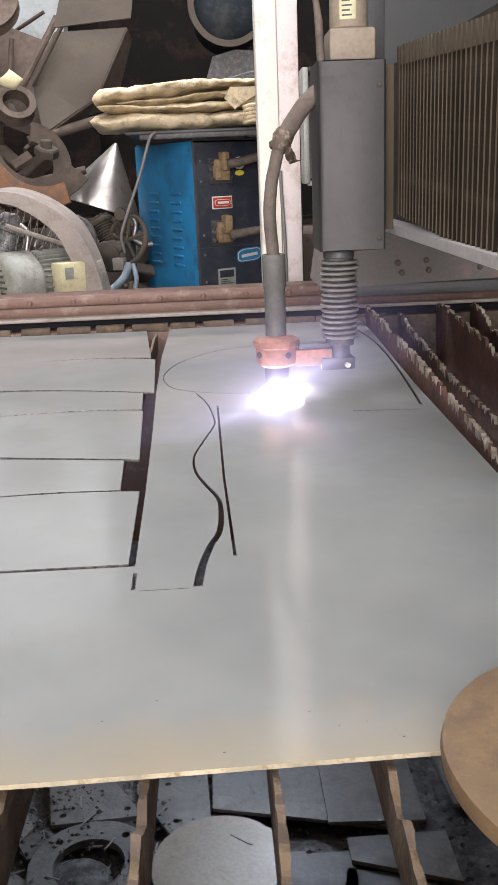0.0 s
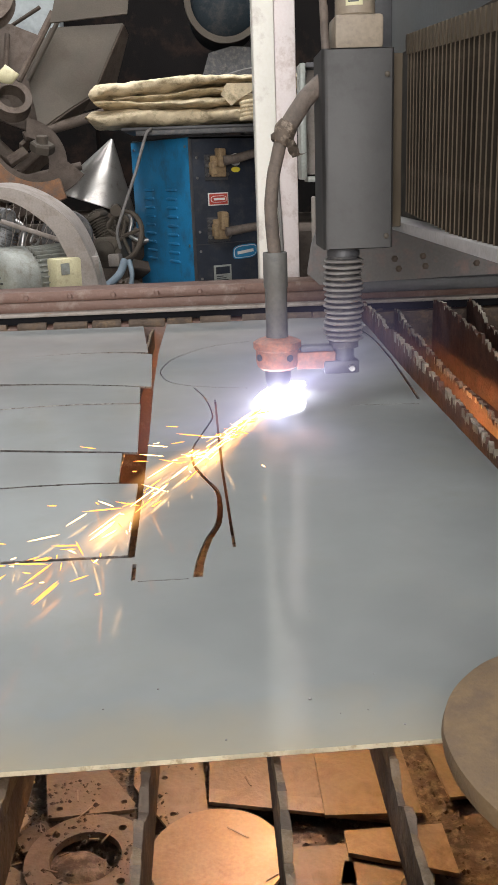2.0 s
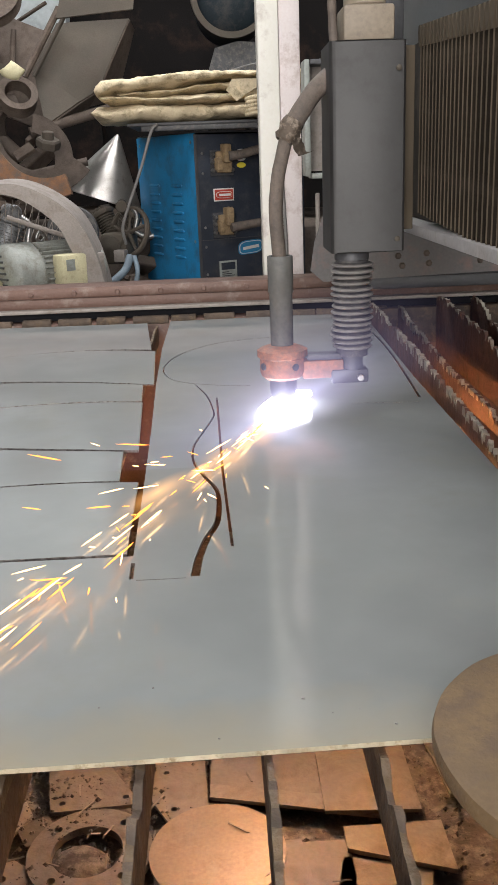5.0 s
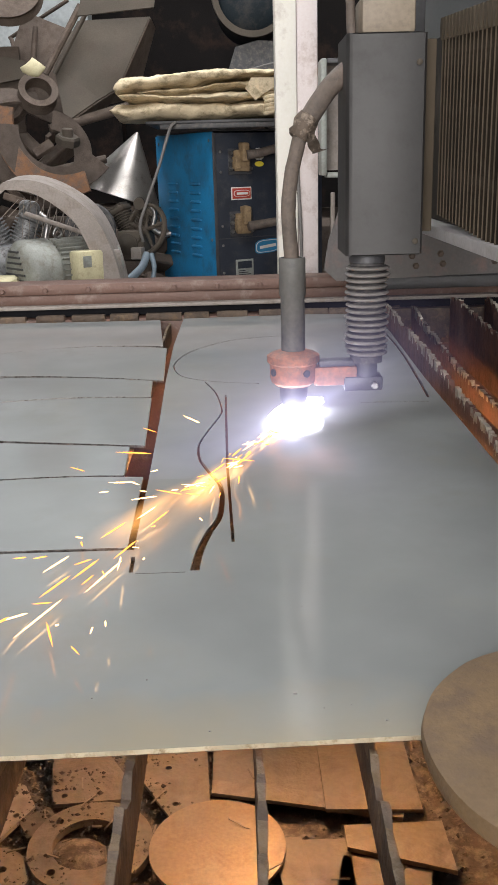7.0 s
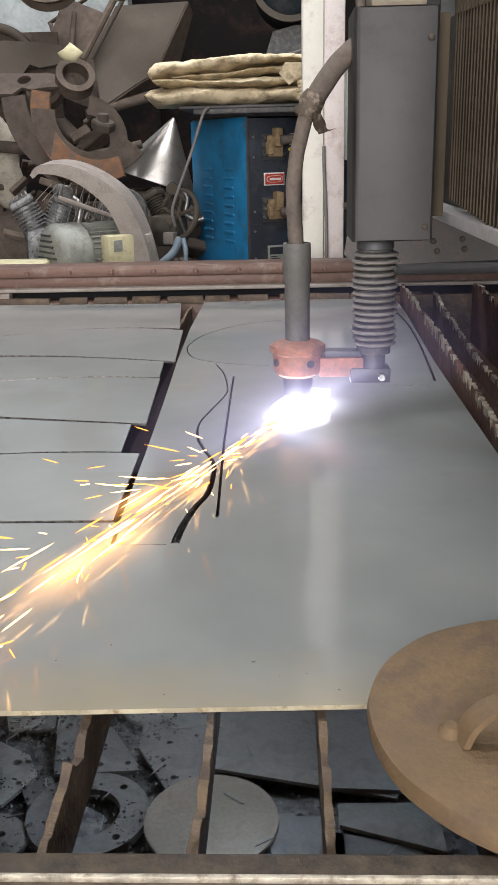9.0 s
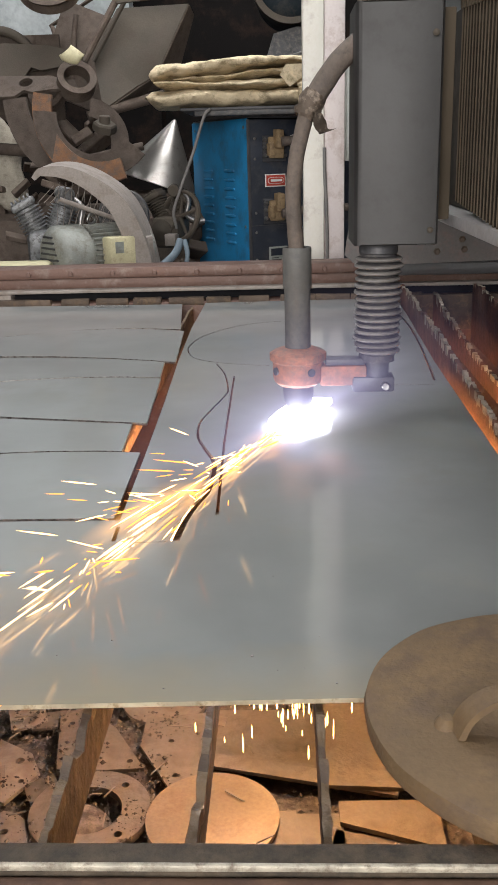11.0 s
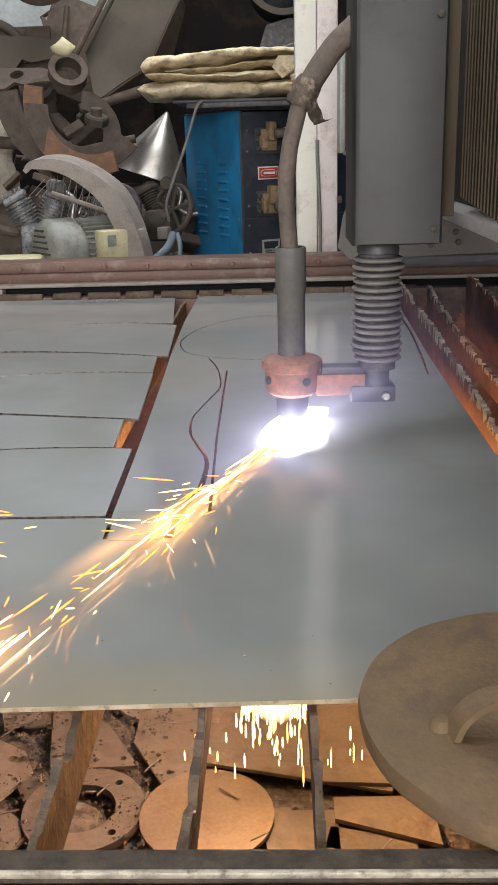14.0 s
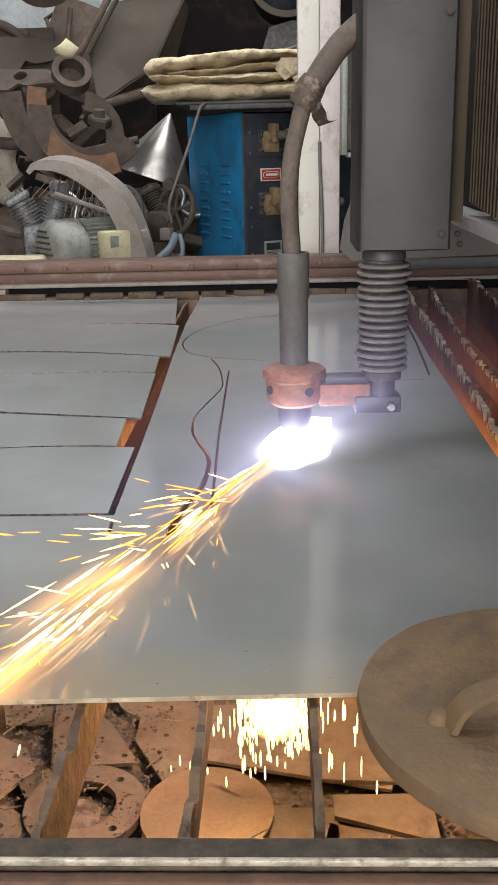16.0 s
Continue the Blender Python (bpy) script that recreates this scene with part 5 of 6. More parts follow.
def compressor(at, scale, mat, label):
    """A finned compressor head on its crankcase, with pipe and flywheel."""
    c = thing("compressor", label, "compressor", at=at @ Matrix.Scale(scale, 4))
    part("crankcase", box((-0.08, -0.08, -0.14), (0.08, 0.08, 0.02), 0.03), mat, c)
    part("crank_cover", lathe([(0.055, 0), (0.055, 0.012), (0.03, 0.02), (0.012, 0.03), (0, 0.03)], m=Matrix.Translation((-0.01, -0.08, -0.05)) @ pose(0, 0, 0, 90), seg=28), mat, c)
    for side in (-1, 1):
        tilt = pose(0, 0, 0, 0, 26 * side)
        for k in range(7):
            own = lathe([(0.042, 0), (0.056, 0.001), (0.056, 0.005), (0.042, 0.006)], m=tilt @ Matrix.Translation((0.025 * side, 0, 0.035 + 0.013 * k)), seg=28)
            part("cooling_fin", own, mat, c)
        part("cylinder", rod(tilt @ Vector((0.025 * side, 0, 0.0)), tilt @ Vector((0.025 * side, 0, 0.125)), 0.043, seg=24), mat, c)
        head = part("cylinder_head", box((-0.05, -0.05, 0.126), (0.05, 0.05, 0.158), 0.012, tilt @ Matrix.Translation((0.025 * side, 0, 0))), mat, c)
        for k in range(5):
            part("head_rib", box((-0.04 + 0.018 * k, -0.046, 0.156), (-0.034 + 0.018 * k, 0.046, 0.170), 0.002, tilt @ Matrix.Translation((0.025 * side, 0, 0))), mat, head)
    part("pipe", tube([(0.10, -0.03, 0.14), (0.14, -0.06, 0.10), (0.13, -0.07, 0.03), (0.18, -0.07, 0.0), (0.22, -0.05, 0.0)], 0.012), STEEL, c, "bent metal air pipe")
    part("intake", rod((0.06, -0.06, 0.16), (0.09, -0.13, 0.15), 0.025, 0.03, seg=20, bevel=0.004), mat, c)
    return c


def compressors():
    compressor(pose(-0.80, 2.74, 0.79, 0, 0, 14), 0.88, COMP, "oily grey finned compressor head beside the motor")
    c = compressor(pose(-0.40, 3.02, 0.81, 0, 0, -20), 0.72, JUNK_GREY, "dusty brown compressor with a belt flywheel")
    wheel = bmesh.new()
    ring = [(0.125 + 0.012 * math.cos(a), 0.016 * math.sin(a)) for a in (2 * math.pi * k / 8 for k in range(9))]
    lathe(ring, wheel, Matrix.Translation((0.09, -0.07, 0.02)) @ pose(0, 0, 0, 72, 0, -18), 40, False)
    part("flywheel", wheel, JUNK_GREY, c)
    for k in range(5):
        a = radians(72 * k + 20)
        m = Matrix.Translation((0.09, -0.07, 0.02)) @ pose(0, 0, 0, 72, 0, -18)
        part("spoke", rod(m @ Vector((0, 0, 0)), m @ Vector((0.12 * math.cos(a), 0.12 * math.sin(a), 0)), 0.011, 0.008, seg=8), JUNK_GREY, c)
    part("junction_box", box((0.04, -0.16, -0.12), (0.10, -0.11, -0.06), 0.006), GUARD, c, "dusty junction box")
    solo("grey_cable", tube([(-0.35, 2.88, 0.745), (-0.37, 2.84, 0.70), (-0.43, 2.80, 0.65), (-0.47, 2.78, 0.612)], 0.014, seg=12), CABLE_BLUE, "thick blue-grey cable from the junction box", "cable")
    solo("grey_cable", tube([(-0.335, 2.88, 0.745), (-0.325, 2.85, 0.69), (-0.345, 2.84, 0.612)], 0.009, seg=12), CABLE_BLUE, "blue-grey cable from the junction box", "cable")
    solo("cream_casing", box((-1.05, 2.25, 0.6095), (-0.705, 2.45, 0.733), 0.02), CREAM, "cream-painted motor casing on the bench", "casing")
    solo("casing_step", box((-0.70, 2.28, 0.6095), (-0.685, 2.44, 0.71), 0.004), CREAM, "cream-painted flange at the casing end", "flange")


compressors()


def hopper():
    h = thing("sheet_hopper", "dusty brown sheet-metal hopper lying on the scrap", "hopper")
    def panel(pts, th=0.006):
        own = bmesh.new()
        vs = [own.verts.new(p) for p in pts]
        own.faces.new(vs)
        own.normal_update()
        bmesh.ops.solidify(own, geom=own.faces[:], thickness=th)
        return own
    f, a, b, r, c, d, e, g, k = (-0.761, 3.62, 1.453), (-0.656, 3.66, 1.628), (-0.362, 3.72, 1.645), (-0.351, 3.8, 1.616), (-0.498, 3.6, 1.362), (-0.564, 3.5, 1.313), (-0.705, 3.46, 1.223), (-0.697, 3.52, 1.201), (-0.547, 3.62, 1.302)
    part("face", panel([f, a, b, c, d]), JUNK_GREY, h, "broad dusty hopper face")
    part("face", panel([f, d, e]), JUNK_GREY, h)
    part("face", panel([e, d, c, k, g]), JUNK, h, "shaded lower hopper face")
    part("back", panel([b, r, (r[0] - 0.10, r[1] + 0.05, 1.34), k, c]), JUNK, h)
    part("lip", rod((-0.79, 3.56, 1.42), (-0.63, 3.60, 1.68), 0.014, seg=8), JUNK, h)
    part("lip", rod((-0.75, 3.55, 1.42), (-0.60, 3.58, 1.66), 0.009, seg=8), JUNK_GREY, h)


hopper()


def scrap_heap():
    """Cut rings, ribs, plates and bars stacked behind the machines."""
    def arc_plate(r0, r1, start, end, at, mat, label, name="cut_arc", thick=0.014):
        pts = ring_points(0, 0, r1, 26, start, end) + ring_points(0, 0, r0, 26, start, end)[::-1]
        solo(name, plate(pts, thick), mat, label, "scrap steel", "scrap heap", at=at)
    arc_plate(0.26, 0.36, 185, 285, pose(-0.74, 3.30, 1.30, 80, 0, -12), JUNK, "large curved rusty steel rib")
    arc_plate(0.22, 0.30, 170, 290, pose(-0.66, 3.20, 1.24, 78, 0, -14), JUNK_ORANGE, "curved steel rib with fresh orange rust")
    arc_plate(0.15, 0.24, 175, 320, pose(-0.70, 3.25, 1.20, 82, 0, 6), JUNK, "curved rusty steel rib")
    arc_plate(0.10, 0.17, 300, 440, pose(-0.76, 3.33, 1.10, 84, 0, 4), JUNK, "short curved steel off-cut")
    solo("cut_ring", lathe([(0.052, -0.03), (0.078, -0.03), (0.078, 0.03), (0.052, 0.03), (0.052, -0.03)], seg=40, close=False), JUNK, "thick rusty steel ring lying on the heap", "ring", "scrap heap", at=pose(-0.80, 3.42, 1.335, 52, 30, 0))
    solo("cut_ring", lathe([(0.05, -0.02), (0.075, -0.02), (0.075, 0.02), (0.05, 0.02), (0.05, -0.02)], seg=36, close=False), JUNK, "rusty ring off-cut on the heap", "ring", "scrap heap", at=pose(-0.93, 3.45, 1.29, 60, -10, 0))
    bite = [(-0.28, -0.07), (0.02, -0.07), (0.05, -0.03), (0.09, -0.045), (0.17, -0.03), (0.28, -0.045), (0.25, 0.03), (0.12, 0.06), (-0.05, 0.07), (-0.28, 0.05)]
    solo("profiled_plate", plate(bite, 0.012, [ring_points(0.05, 0.02, 0.028, 20)]), JUNK, "dusty steel plate with burnt-out bites", "scrap steel", "scrap heap", at=pose(-1.06, 3.42, 1.325, 38, 0, -4))
    solo("profiled_plate", plate(bite, 0.012), JUNK_GREY, "grey steel plate leaning on the heap", "scrap steel", "scrap heap", at=pose(-1.08, 3.62, 1.44, 75, 0, 8))
    solo("steel_plate", box((-1.35, 3.70, 1.20), (-0.92, 3.72, 1.545), 0.003), JUNK, "brown steel plate standing behind the heap", "scrap steel", "scrap heap")
    solo("steel_plate", box((-0.18, -0.006, -0.2), (0.18, 0.006, 0.2), 0.003), JUNK, "dark steel plate leaning at a slant", "scrap steel", "scrap heap", at=pose(-0.82, 3.82, 1.45, -10, 22, 0))
    for a, b, r in [((-1.0, 3.9, 1.60), (-0.72, 3.85, 1.74), 0.008), ((-0.99, 3.9, 1.60), (-0.90, 3.7, 1.38), 0.010), ((-0.86, 3.8, 1.63), (-0.88, 3.75, 1.45), 0.012), ((-0.77, 3.45, 1.20), (-0.32, 3.60, 1.32), 0.022),
                    ((-1.30, 3.5, 1.10), (-0.80, 3.4, 1.05), 0.025), ((-0.95, 3.35, 1.0), (-0.55, 3.45, 1.08), 0.018)]:
        solo("steel_bar", rod(a, b, r, seg=10), JUNK, "dusty steel bar in the scrap heap", "bar", "scrap heap")
    nut = lathe([(0.02, 0), (0.044, 0.0), (0.047, 0.009), (0.047, 0.028), (0.042, 0.036), (0.02, 0.036)], seg=6)
    solo("large_nut", nut, JUNK_GREY, "big dusty hexagonal nut", "nut", "scrap heap", smooth=20, at=pose(-0.67, 3.25, 1.135, 20, 10, 12))
    solo("nut_boss", rod((-0.665, 3.24, 1.160), (-0.662, 3.235, 1.195), 0.022, seg=20, bevel=0.004), JUNK_GREY, "short steel boss on the nut", "boss", "scrap heap")
    own = bmesh.new()
    bmesh.ops.create_icosphere(own, subdivisions=4, radius=1)
    own.transform(Matrix.Diagonal((0.085, 0.05, 0.20, 1)))
    roughen(own, 0.03, 9)
    roughen(own, 0.008, 40)
    solo("sack", own, SACK, "crumpled pale woven sack", "sack", at=pose(-1.17, 3.56, 1.015, 0, -10, 5))
    own = bmesh.new()
    bmesh.ops.create_icosphere(own, subdivisions=2, radius=1)
    own.transform(Matrix.Diagonal((0.038, 0.022, 0.034, 1)))
    for v in own.verts:
        v.co.x *= 1.25 - 1.1 * max(0, v.co.z / 0.034)
    roughen(own, 0.010, 40)
    solo("paper_scrap", own, CREAM, "crumpled pale yellow paper on the heap", "paper", at=pose(-0.80, 3.38, 1.428))
    solo("pulley_wheel", lathe([(0.05, -0.03), (0.14, -0.03), (0.125, 0.0), (0.14, 0.03), (0.05, 0.03)], seg=40), JUNK, "large dusty brown pulley on the heap", "pulley", "scrap heap", at=pose(-0.92, 3.60, 1.74, 62, 12, 0))
    solo("wedge_plate", plate([(0, 0), (0.30, 0.03), (0.33, 0.20), (0.06, 0.22)], 0.01), JUNK_GREY, "tapered dusty steel plate hung over the hopper", "scrap steel", "scrap heap", at=pose(-0.62, 3.42, 1.615, 78, 0, 6))
    # heap body: many rusty lumps and off-cuts under the pieces
    rng = random.Random(9)
    lumps = bmesh.new()
    for k in range(150):
        x, y = rng.uniform(-1.5, -0.28), rng.uniform(3.25, 4.1)
        z = rng.uniform(0.3, 1.04 + 0.25 * (y - 3.2)) if x < -0.78 else rng.uniform(0.3, 0.80)
        s = rng.uniform(0.03, 0.10)
        box((-s, -s * 0.6, -s * 0.22), (s, s * 0.6, s * 0.22), s * 0.06, pose(x, y, z, rng.uniform(-50, 50), rng.uniform(-50, 50), rng.uniform(0, 180)), lumps, 1)
    solo("scrap_pile", lumps, JUNK, "deep pile of dusty rusty off-cuts", kind="stuff", smooth=30)
    solo("heap_base", roughen(box((-1.9, 3.45, 0.0), (0.6, 4.4, 0.82), 0.08), 0.03, 5), JUNK, "mass of scrap at the foot of the heap", "scrap steel")
    # dark upper storage: tank and pipe bends
    tank = thing("dark_tank", "dark blue-grey round tank with a pale rim, in the shade", "tank", at=pose(0.075, 3.82, 1.745))
    part("shell", lathe([(0.0, 0.0), (0.13, 0.01), (0.160, 0.03), (0.165, 0.45), (0.0, 0.46)], m=pose(0, 0, 0, -90), seg=44), TANK, tank)
    part("rim", lathe([(0.150, -0.012), (0.176, -0.012), (0.178, 0.012), (0.150, 0.014)], m=pose(0, 0, 0, -90), seg=44, close=False), JUNK_GREY, tank, "dusty pale rim")
    part("cradle", plate([(-0.16, -0.44), (0.2, -0.44), (0.2, -0.20), (0.02, -0.185), (-0.08, -0.21)], 0.16, m=Matrix.Translation((0, 0.02, 0)) @ pose(0, 0, 0, 90)), IRON, tank)
    solo("drum_shelf", box((-0.3, 3.52, 1.262), (0.9, 4.1, 1.298), 0.004), IRON, "dark shelf behind the tarpaulin", "shelf")
    solo("thin_cable", tube([(-0.10, 3.7, 1.302), (0.0, 3.66, 1.40), (0.10, 3.64, 1.435), (0.2, 3.6, 1.45)], 0.004, seg=8), CABLE, "thin slack cable in the shade", "cable")
    solo("arched_pipe", tube([(-1.30, 3.675, 1.55), (-1.15, 3.675, 1.56), (-1.05, 3.675, 1.50), (-1.02, 3.675, 1.40)], 0.02, seg=12), JUNK_GREY, "bent dusty pipe on the heap", "pipe")


scrap_heap()


# ---- sparks ----
def streak(length, r):
    return lathe([(0, -length / 2), (r, -length * 0.30), (r * 0.9, length * 0.2), (0, length / 2)], seg=6)


def make_sparks():
    rng = random.Random(21)
    meshes = []
    for mat, length, r in ((SPARK_HOT, 0.034, 0.0006), (SPARK_HOT, 0.060, 0.0006), (SPARK_WARM, 0.018, 0.0005), (SPARK_WARM, 0.040, 0.0007), (SPARK_HOT, 0.011, 0.0005), (SPARK_HOT, 0.046, 0.0011)):
        meshes.append(mesh_of("spark", streak(length, r), mat, 60))
    out = []
    for k in range(290):
        ob = tagged(new("spark", meshes[rng.choice((2, 2, 4, 0, 3) if k % 5 in (0, 2, 3) else (0, 0, 1, 1, 2, 3, 3, 3, 5))]), "glowing orange-white spark flying over the sheet", "spark", "flying sparks")
        out.append(ob)
    return out


def haze(name, colour, strength, size, power=2.0):
    """Additive emission, densest in the middle: painted spark glare, and the glow of the molten spray."""
    mat = bpy.data.materials.new(name)
    mat.use_nodes = True
    nodes, links = mat.node_tree.nodes, mat.node_tree.links
    nodes.remove(nodes["Principled BSDF"])
    where = nodes.new("ShaderNodeMapping")
    where.inputs["Scale"].default_value = [1 / v if v else 0 for v in size]
    links.new(nodes.new("ShaderNodeTexCoord").outputs["Object"], where.inputs[0])
    far = nodes.new("ShaderNodeVectorMath")
    far.operation = "LENGTH"
    links.new(where.outputs[0], far.inputs[0])
    fall = nodes.new("ShaderNodeMapRange")
    fall.inputs["From Min"].default_value, fall.inputs["From Max"].default_value = 1, 0
    links.new(far.outputs["Value"], fall.inputs[0])
    dense = nodes.new("ShaderNodeMath")
    dense.operation, dense.inputs[1].default_value = "POWER", power
    links.new(fall.outputs[0], dense.inputs[0])
    total = nodes.new("ShaderNodeMath")
    total.operation, total.inputs[1].default_value = "MULTIPLY", strength
    links.new(dense.outputs[0], total.inputs[0])
    clear, light, both = nodes.new("ShaderNodeBsdfTransparent"), nodes.new("ShaderNodeEmission"), nodes.new("ShaderNodeAddShader")
    light.inputs[0].default_value = (*colour, 1)
    links.new(total.outputs[0], light.inputs[1])
    links.new(clear.outputs[0], both.inputs[0])
    links.new(light.outputs[0], both.inputs[1])
    links.new(both.outputs[0], nodes["Material Output"].inputs["Surface"])
    return mat


def make_spark_glows():
    """Flat emissive puffs that paint the sparks' orange glare low over the sheet, riding in the stream."""
    meshes = []
    for size, strength in (((0.085, 0.024, 0), 0.95), ((0.065, 0.036, 0), 0.65), ((0.038, 0.012, 0), 1.9)):
        own = bmesh.new()
        bmesh.ops.create_uvsphere(own, u_segments=32, v_segments=16, radius=1)
        bmesh.ops.delete(own, geom=[v for v in own.verts if v.co.z < -0.01], context="VERTS")
        own.transform(Matrix.Diagonal((size[0], size[1], 0.004, 1)))
        meshes.append(mesh_of("spark_glow", own, haze("spark_glare", (1.0, 0.47, 0.13), strength, size), 60))
    return [tagged(new("spark_glow", meshes[k % 3]), "orange glow of the sparks, painted flat over the sheet", "spark cloud", "spark clouds") for k in range(9)]


def molten_spray():
    """The dense heart of the falling shower."""
    own = bmesh.new()
    bmesh.ops.create_uvsphere(own, u_segments=40, v_segments=24, radius=1)
    own.transform(Matrix.Diagonal((0.040, 0.028, 0.052, 1)))
    bmesh.ops.delete(own, geom=[f for f in own.faces if f.normal.y > 0.0], context="FACES")
    return solo("molten_spray", own, haze("spray_glow", (1.0, 0.60, 0.20), 26.0, (0.040, 0, 0.052), 2.5), "dense yellow-white molten spray under the sheet", "molten spray")


def make_drops():
    rng = random.Random(22)
    meshes = [mesh_of("molten_drop", streak(length, r), SPARK_FALL, 60) for length, r in ((0.010, 0.0008), (0.016, 0.0010), (0.022, 0.0011), (0.030, 0.0008))]
    return [tagged(new("molten_drop", rng.choice(meshes)), "falling bright orange molten drop under the sheet", "molten drop", "falling molten drops") for _ in range(300)]


sparks = make_sparks()
drops = make_drops()
clouds = make_spark_glows()
spray = molten_spray()
jet = solo("molten_jet", lathe([(0, -0.13), (0.004, -0.10), (0.0055, -0.04), (0.004, 0.0)], seg=14), MOLTEN, "orange molten jet leaving the cut", "molten jet")

TRAVEL = [(0, 0.772), (1, 0.741), (2, 0.714), (3, 0.694), (4, 0.671), (6.5, 0.615), (7, 0.602), (7.5, 0.590), (8, 0.578), (8.5, 0.567), (9, 0.554), (11.5, 0.499), (12, 0.490), (13, 0.467), (14, 0.445), (15, 0.424), (16, 0.404)]


def torch_y(t):
    for (a, p), (b, q) in zip(TRAVEL, TRAVEL[1:]):
        if a <= t <= b:
            return p + (q - p) * (t - a) / (b - a)
    return TRAVEL[-1][1]


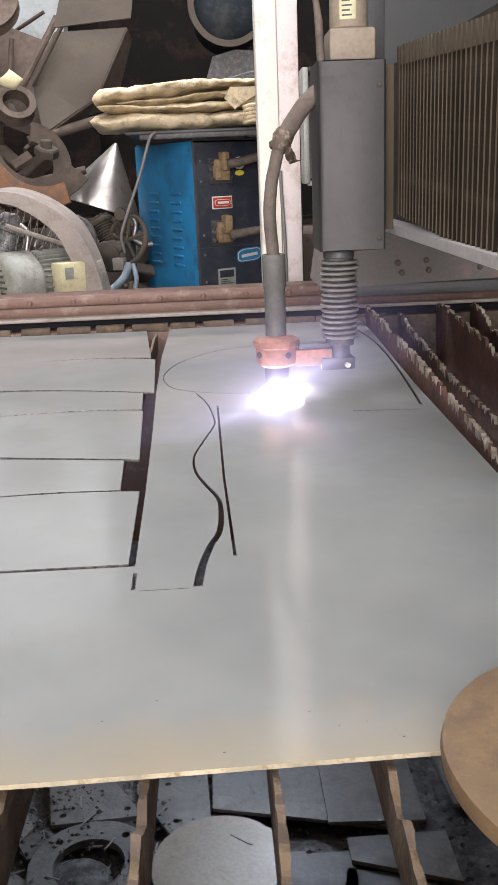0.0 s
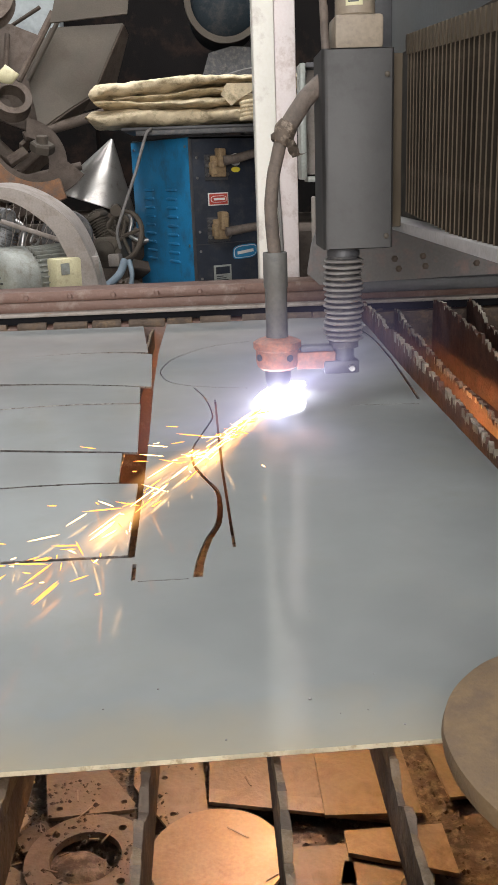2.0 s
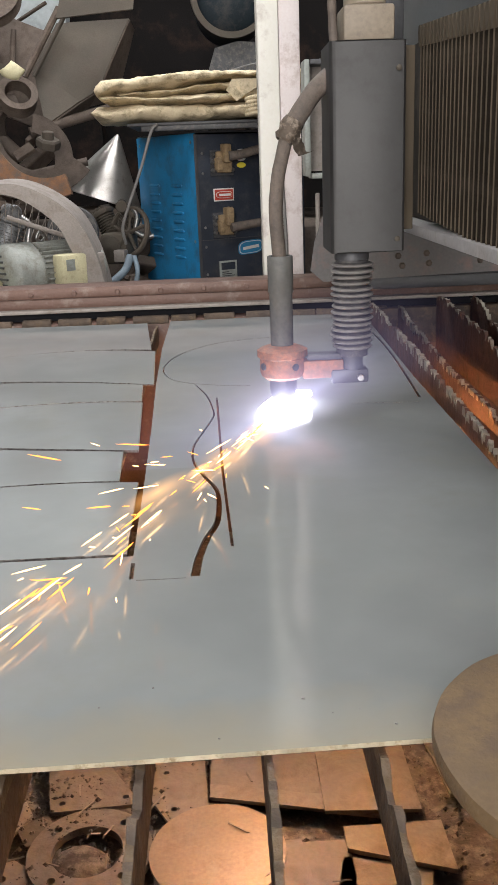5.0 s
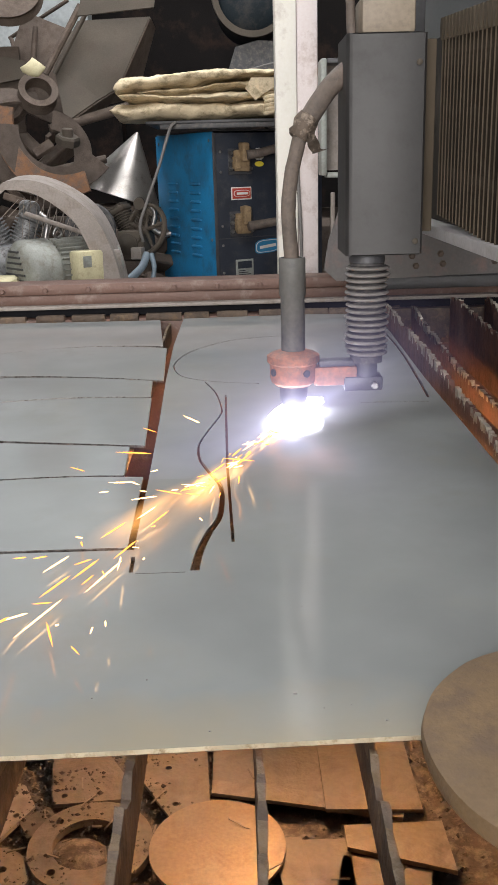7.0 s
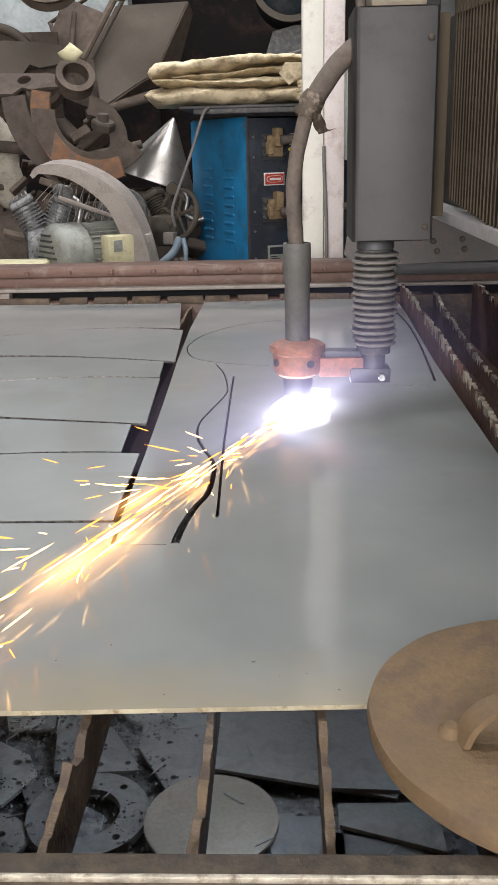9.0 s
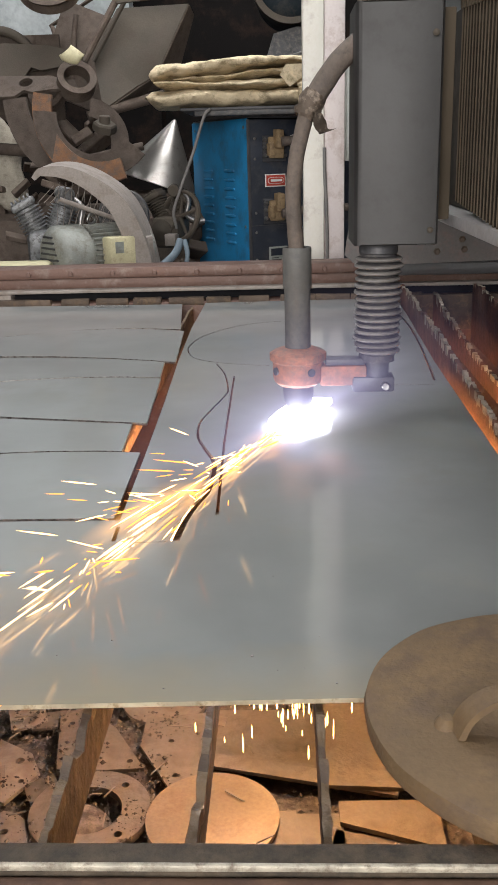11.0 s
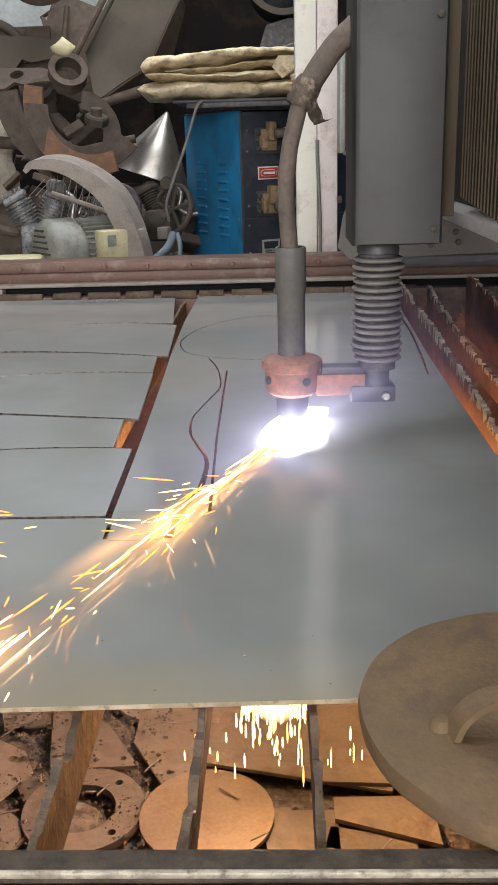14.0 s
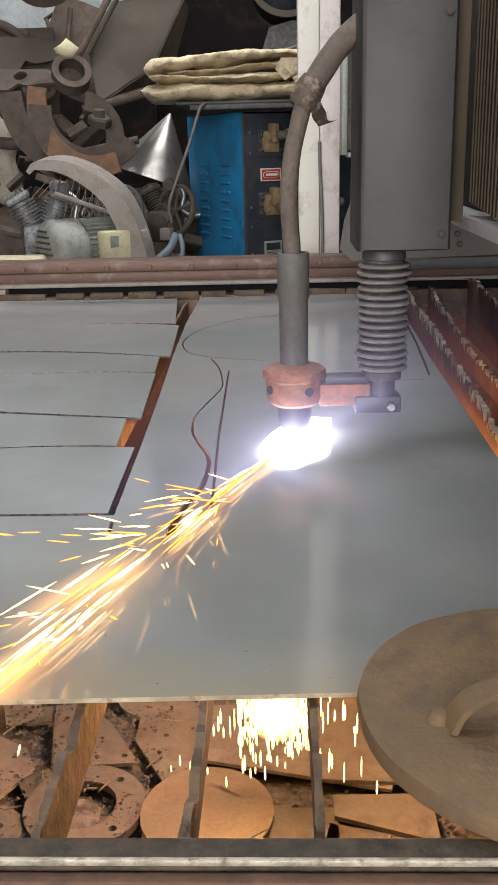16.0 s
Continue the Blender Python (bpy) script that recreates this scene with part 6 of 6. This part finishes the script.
def motions():
    walk(carriage, [(t, pose(AXIS_X, y, SHEET_Z)) for t, y in TRAVEL])
    for k, ob in enumerate(pleats):
        u = (k + 0.5) / PLEATS
        walk(ob, [(t, pose(COVER_X, (y + 0.0) * (1 - u) + NEAR_Y * u, 0.006 - 0.075 * min(u, 0.36))) for t, y in TRAVEL])
    # the jet shows under the sheet while the cut is through
    rows = []
    for t, up in ((0, 1), (0.25, 1), (0.4, 0), (3, 0), (6.5, 0), (7.9, 0), (8.3, 0.62), (8.75, 1), (9.2, 1), (10.6, 1), (10.8, -0.3), (13, -0.3), (16, -0.3)):
        rows.append((t, pose(AXIS_X, torch_y(t), SHEET_Z - 0.004 + 0.145 * up)))
    walk(jet, rows)
    rng = random.Random(77)
    last = 480
    for k, ob in enumerate(sparks):
        burst = k % 5 in (0, 2, 3)
        aim = radians(-113 + rng.gauss(0, 2.2 if burst else 1.7))
        rise = abs(rng.gauss(0.0, 0.006))
        way = Vector((math.cos(aim), math.sin(aim), rise)).normalized()
        reach = rng.choice((0.17, 0.27, 0.40, 0.54)) + rng.gauss(0, 0.02) if burst else rng.uniform(0.35, 0.80)
        turn = way.to_track_quat("Z", "Y").to_matrix().to_4x4()
        # a burst spark strikes the sheet and glances off another way
        off = aim + radians(rng.uniform(-42, 48))
        glance = Vector((math.cos(off), math.sin(off), rng.uniform(0.02, 0.55))).normalized()
        leap = rng.uniform(0.05, 0.16)
        turned = glance.to_track_quat("Z", "Y").to_matrix().to_4x4()
        trip, rest = rng.randint(5, 9), rng.choice((0, 0, 2, 4, 7))
        start = 17 + rng.randint(0, 9)
        home = lambda f: Matrix.Translation((AXIS_X - 0.003, torch_y(f / 30) - 0.006, SHEET_Z + 0.005)) @ turn
        rows = [(0, home(0))]
        f = start
        while f + trip + 1 < last:
            # the cut spits: full bursts with thin stretches between them
            if rng.random() > 0.62 + 0.55 * math.sin(0.83 * f) * math.sin(0.29 * f + 1):
                f += 3
                continue
            away = home(f)
            rows.append((f / 30, home(f)))
            hit = away.translation + way * reach
            if burst:
                rows.append(((f + 2) / 30, Matrix.Translation(hit) @ turned))
                rows.append(((f + trip) / 30, Matrix.Translation(hit + glance * leap) @ turned))
            else:
                rows.append(((f + trip) / 30, Matrix.Translation(hit) @ turn))
            f += trip + 1 + rest
            rows.append(((f - rest) / 30, home(f)))
        rows.append((f / 30, home(f)))
        part_way = home(f).copy()
        part_way.translation = home(f).translation + way * reach * min(1.0, max(0, 480 - f) / trip)
        if burst and f < last - 2:
            part_way = Matrix.Translation(home(f).translation + way * reach + glance * leap * min(1.0, (last - f - 2) / trip)) @ turned
        rows.append((16, part_way))
        clean = []
        for t, m in rows:
            if not clean or round(t * 30) > round(clean[-1][0] * 30):
                clean.append((t, m))
        walk(ob, clean)
    # glare puffs wait inside the casing, then skim away from the arc
    for k, ob in enumerate(clouds):
        aim = radians(-113 + rng.gauss(0, 1.2))
        way = Vector((math.cos(aim), math.sin(aim), 0))
        turn = pose(0, 0, 0, 0, 0, math.degrees(aim))
        trip, rest = rng.randint(7, 11), rng.randint(1, 4)
        reach, lift = rng.uniform(0.50, 0.80), 0.0036 + 0.0012 * k
        home = lambda f: Matrix.Translation((AXIS_X + 0.103, torch_y(f / 30) + 0.02, SHEET_Z + 0.25 + 0.005 * k)) @ pose(0, 0, 0, 0, 90)
        away = lambda f, far: Matrix.Translation(Vector((AXIS_X - 0.008, torch_y(f / 30) - 0.03, SHEET_Z + lift)) + way * far) @ turn
        rows = [(0, home(0))]
        f = 18 + rng.randint(0, 12)
        while f + trip + 2 < last:
            rows += [(f / 30, home(f))] + [((f + n) / 30, away(f, 0.06 + (reach - 0.06) * (n - 1) / (trip - 1))) for n in range(1, trip + 1)] + [((f + trip + 1) / 30, home(f))]
            f += trip + 1 + rest
        if f < last - 2:
            rows += [(f / 30, home(f)), ((f + 1) / 30, away(f, 0.06)), (16, away(f, 0.06 + (reach - 0.06) * (last - f) / trip))]
        else:
            rows.append((16, home(last)))
        walk(ob, [r for i, r in enumerate(rows) if i == 0 or round(r[0] * 30) > round(rows[i - 1][0] * 30)])
    hidden = lambda t: pose(AXIS_X + 0.103, torch_y(t) + 0.02, SHEET_Z + 0.32)
    walk(spray, [(t, hidden(t)) for t, y in TRAVEL if t < 10.7] + [(10.7, hidden(10.7))] + [(t, pose(0.013, torch_y(t) + 0.004, 0.440)) for t in (10.75, 11.5, 12, 13, 14, 15, 16)])
    for k, ob in enumerate(drops):
        side, back = rng.uniform(-0.042, 0.042), rng.gauss(0.0, 0.012)
        trip, rest = rng.randint(5, 8), rng.choice((0, 0, 1))
        stray = k % 5 == 0
        home = lambda f: pose(AXIS_X + 0.10, torch_y(f / 30), SHEET_Z + 0.31)
        rows = [(t, pose(AXIS_X + 0.10, y, SHEET_Z + 0.31)) for t, y in TRAVEL if t < 10.7] + [(10.7, home(321))]
        f = 322 + rng.randint(0, 9)
        floor = 0.312 + 0.06 * rng.random() if stray else 0.415 - 0.066 * rng.random() ** 2.2 * (1 - 0.5 * abs(side) / 0.042)
        while f + trip + 1 < last:
            y = torch_y(f / 30)
            rows.append((f / 30, home(f)))
            rows.append(((f + 1) / 30, pose(0.012 + side * 0.9, y + back, 0.452)))
            rows.append(((f + trip) / 30, pose(0.012 + side * (2.9 if stray else 1.0), y + back, floor)))
            f += trip + 1 + rest
            rows.append(((f - rest) / 30, home(f)))
        rows.append((f / 30, home(f)))
        fall = min(1.0, max(0, 480 - f) / trip)
        y = torch_y(16)
        rows.append((16, pose(0.012 + side * (2.9 if stray else 1.0), y + back, 0.452 + (floor - 0.452) * fall)))
        clean = []
        for t, m in rows:
            if not clean or round(t * 30) > round(clean[-1][0] * 30):
                clean.append((t, m))
        walk(ob, clean)


motions()
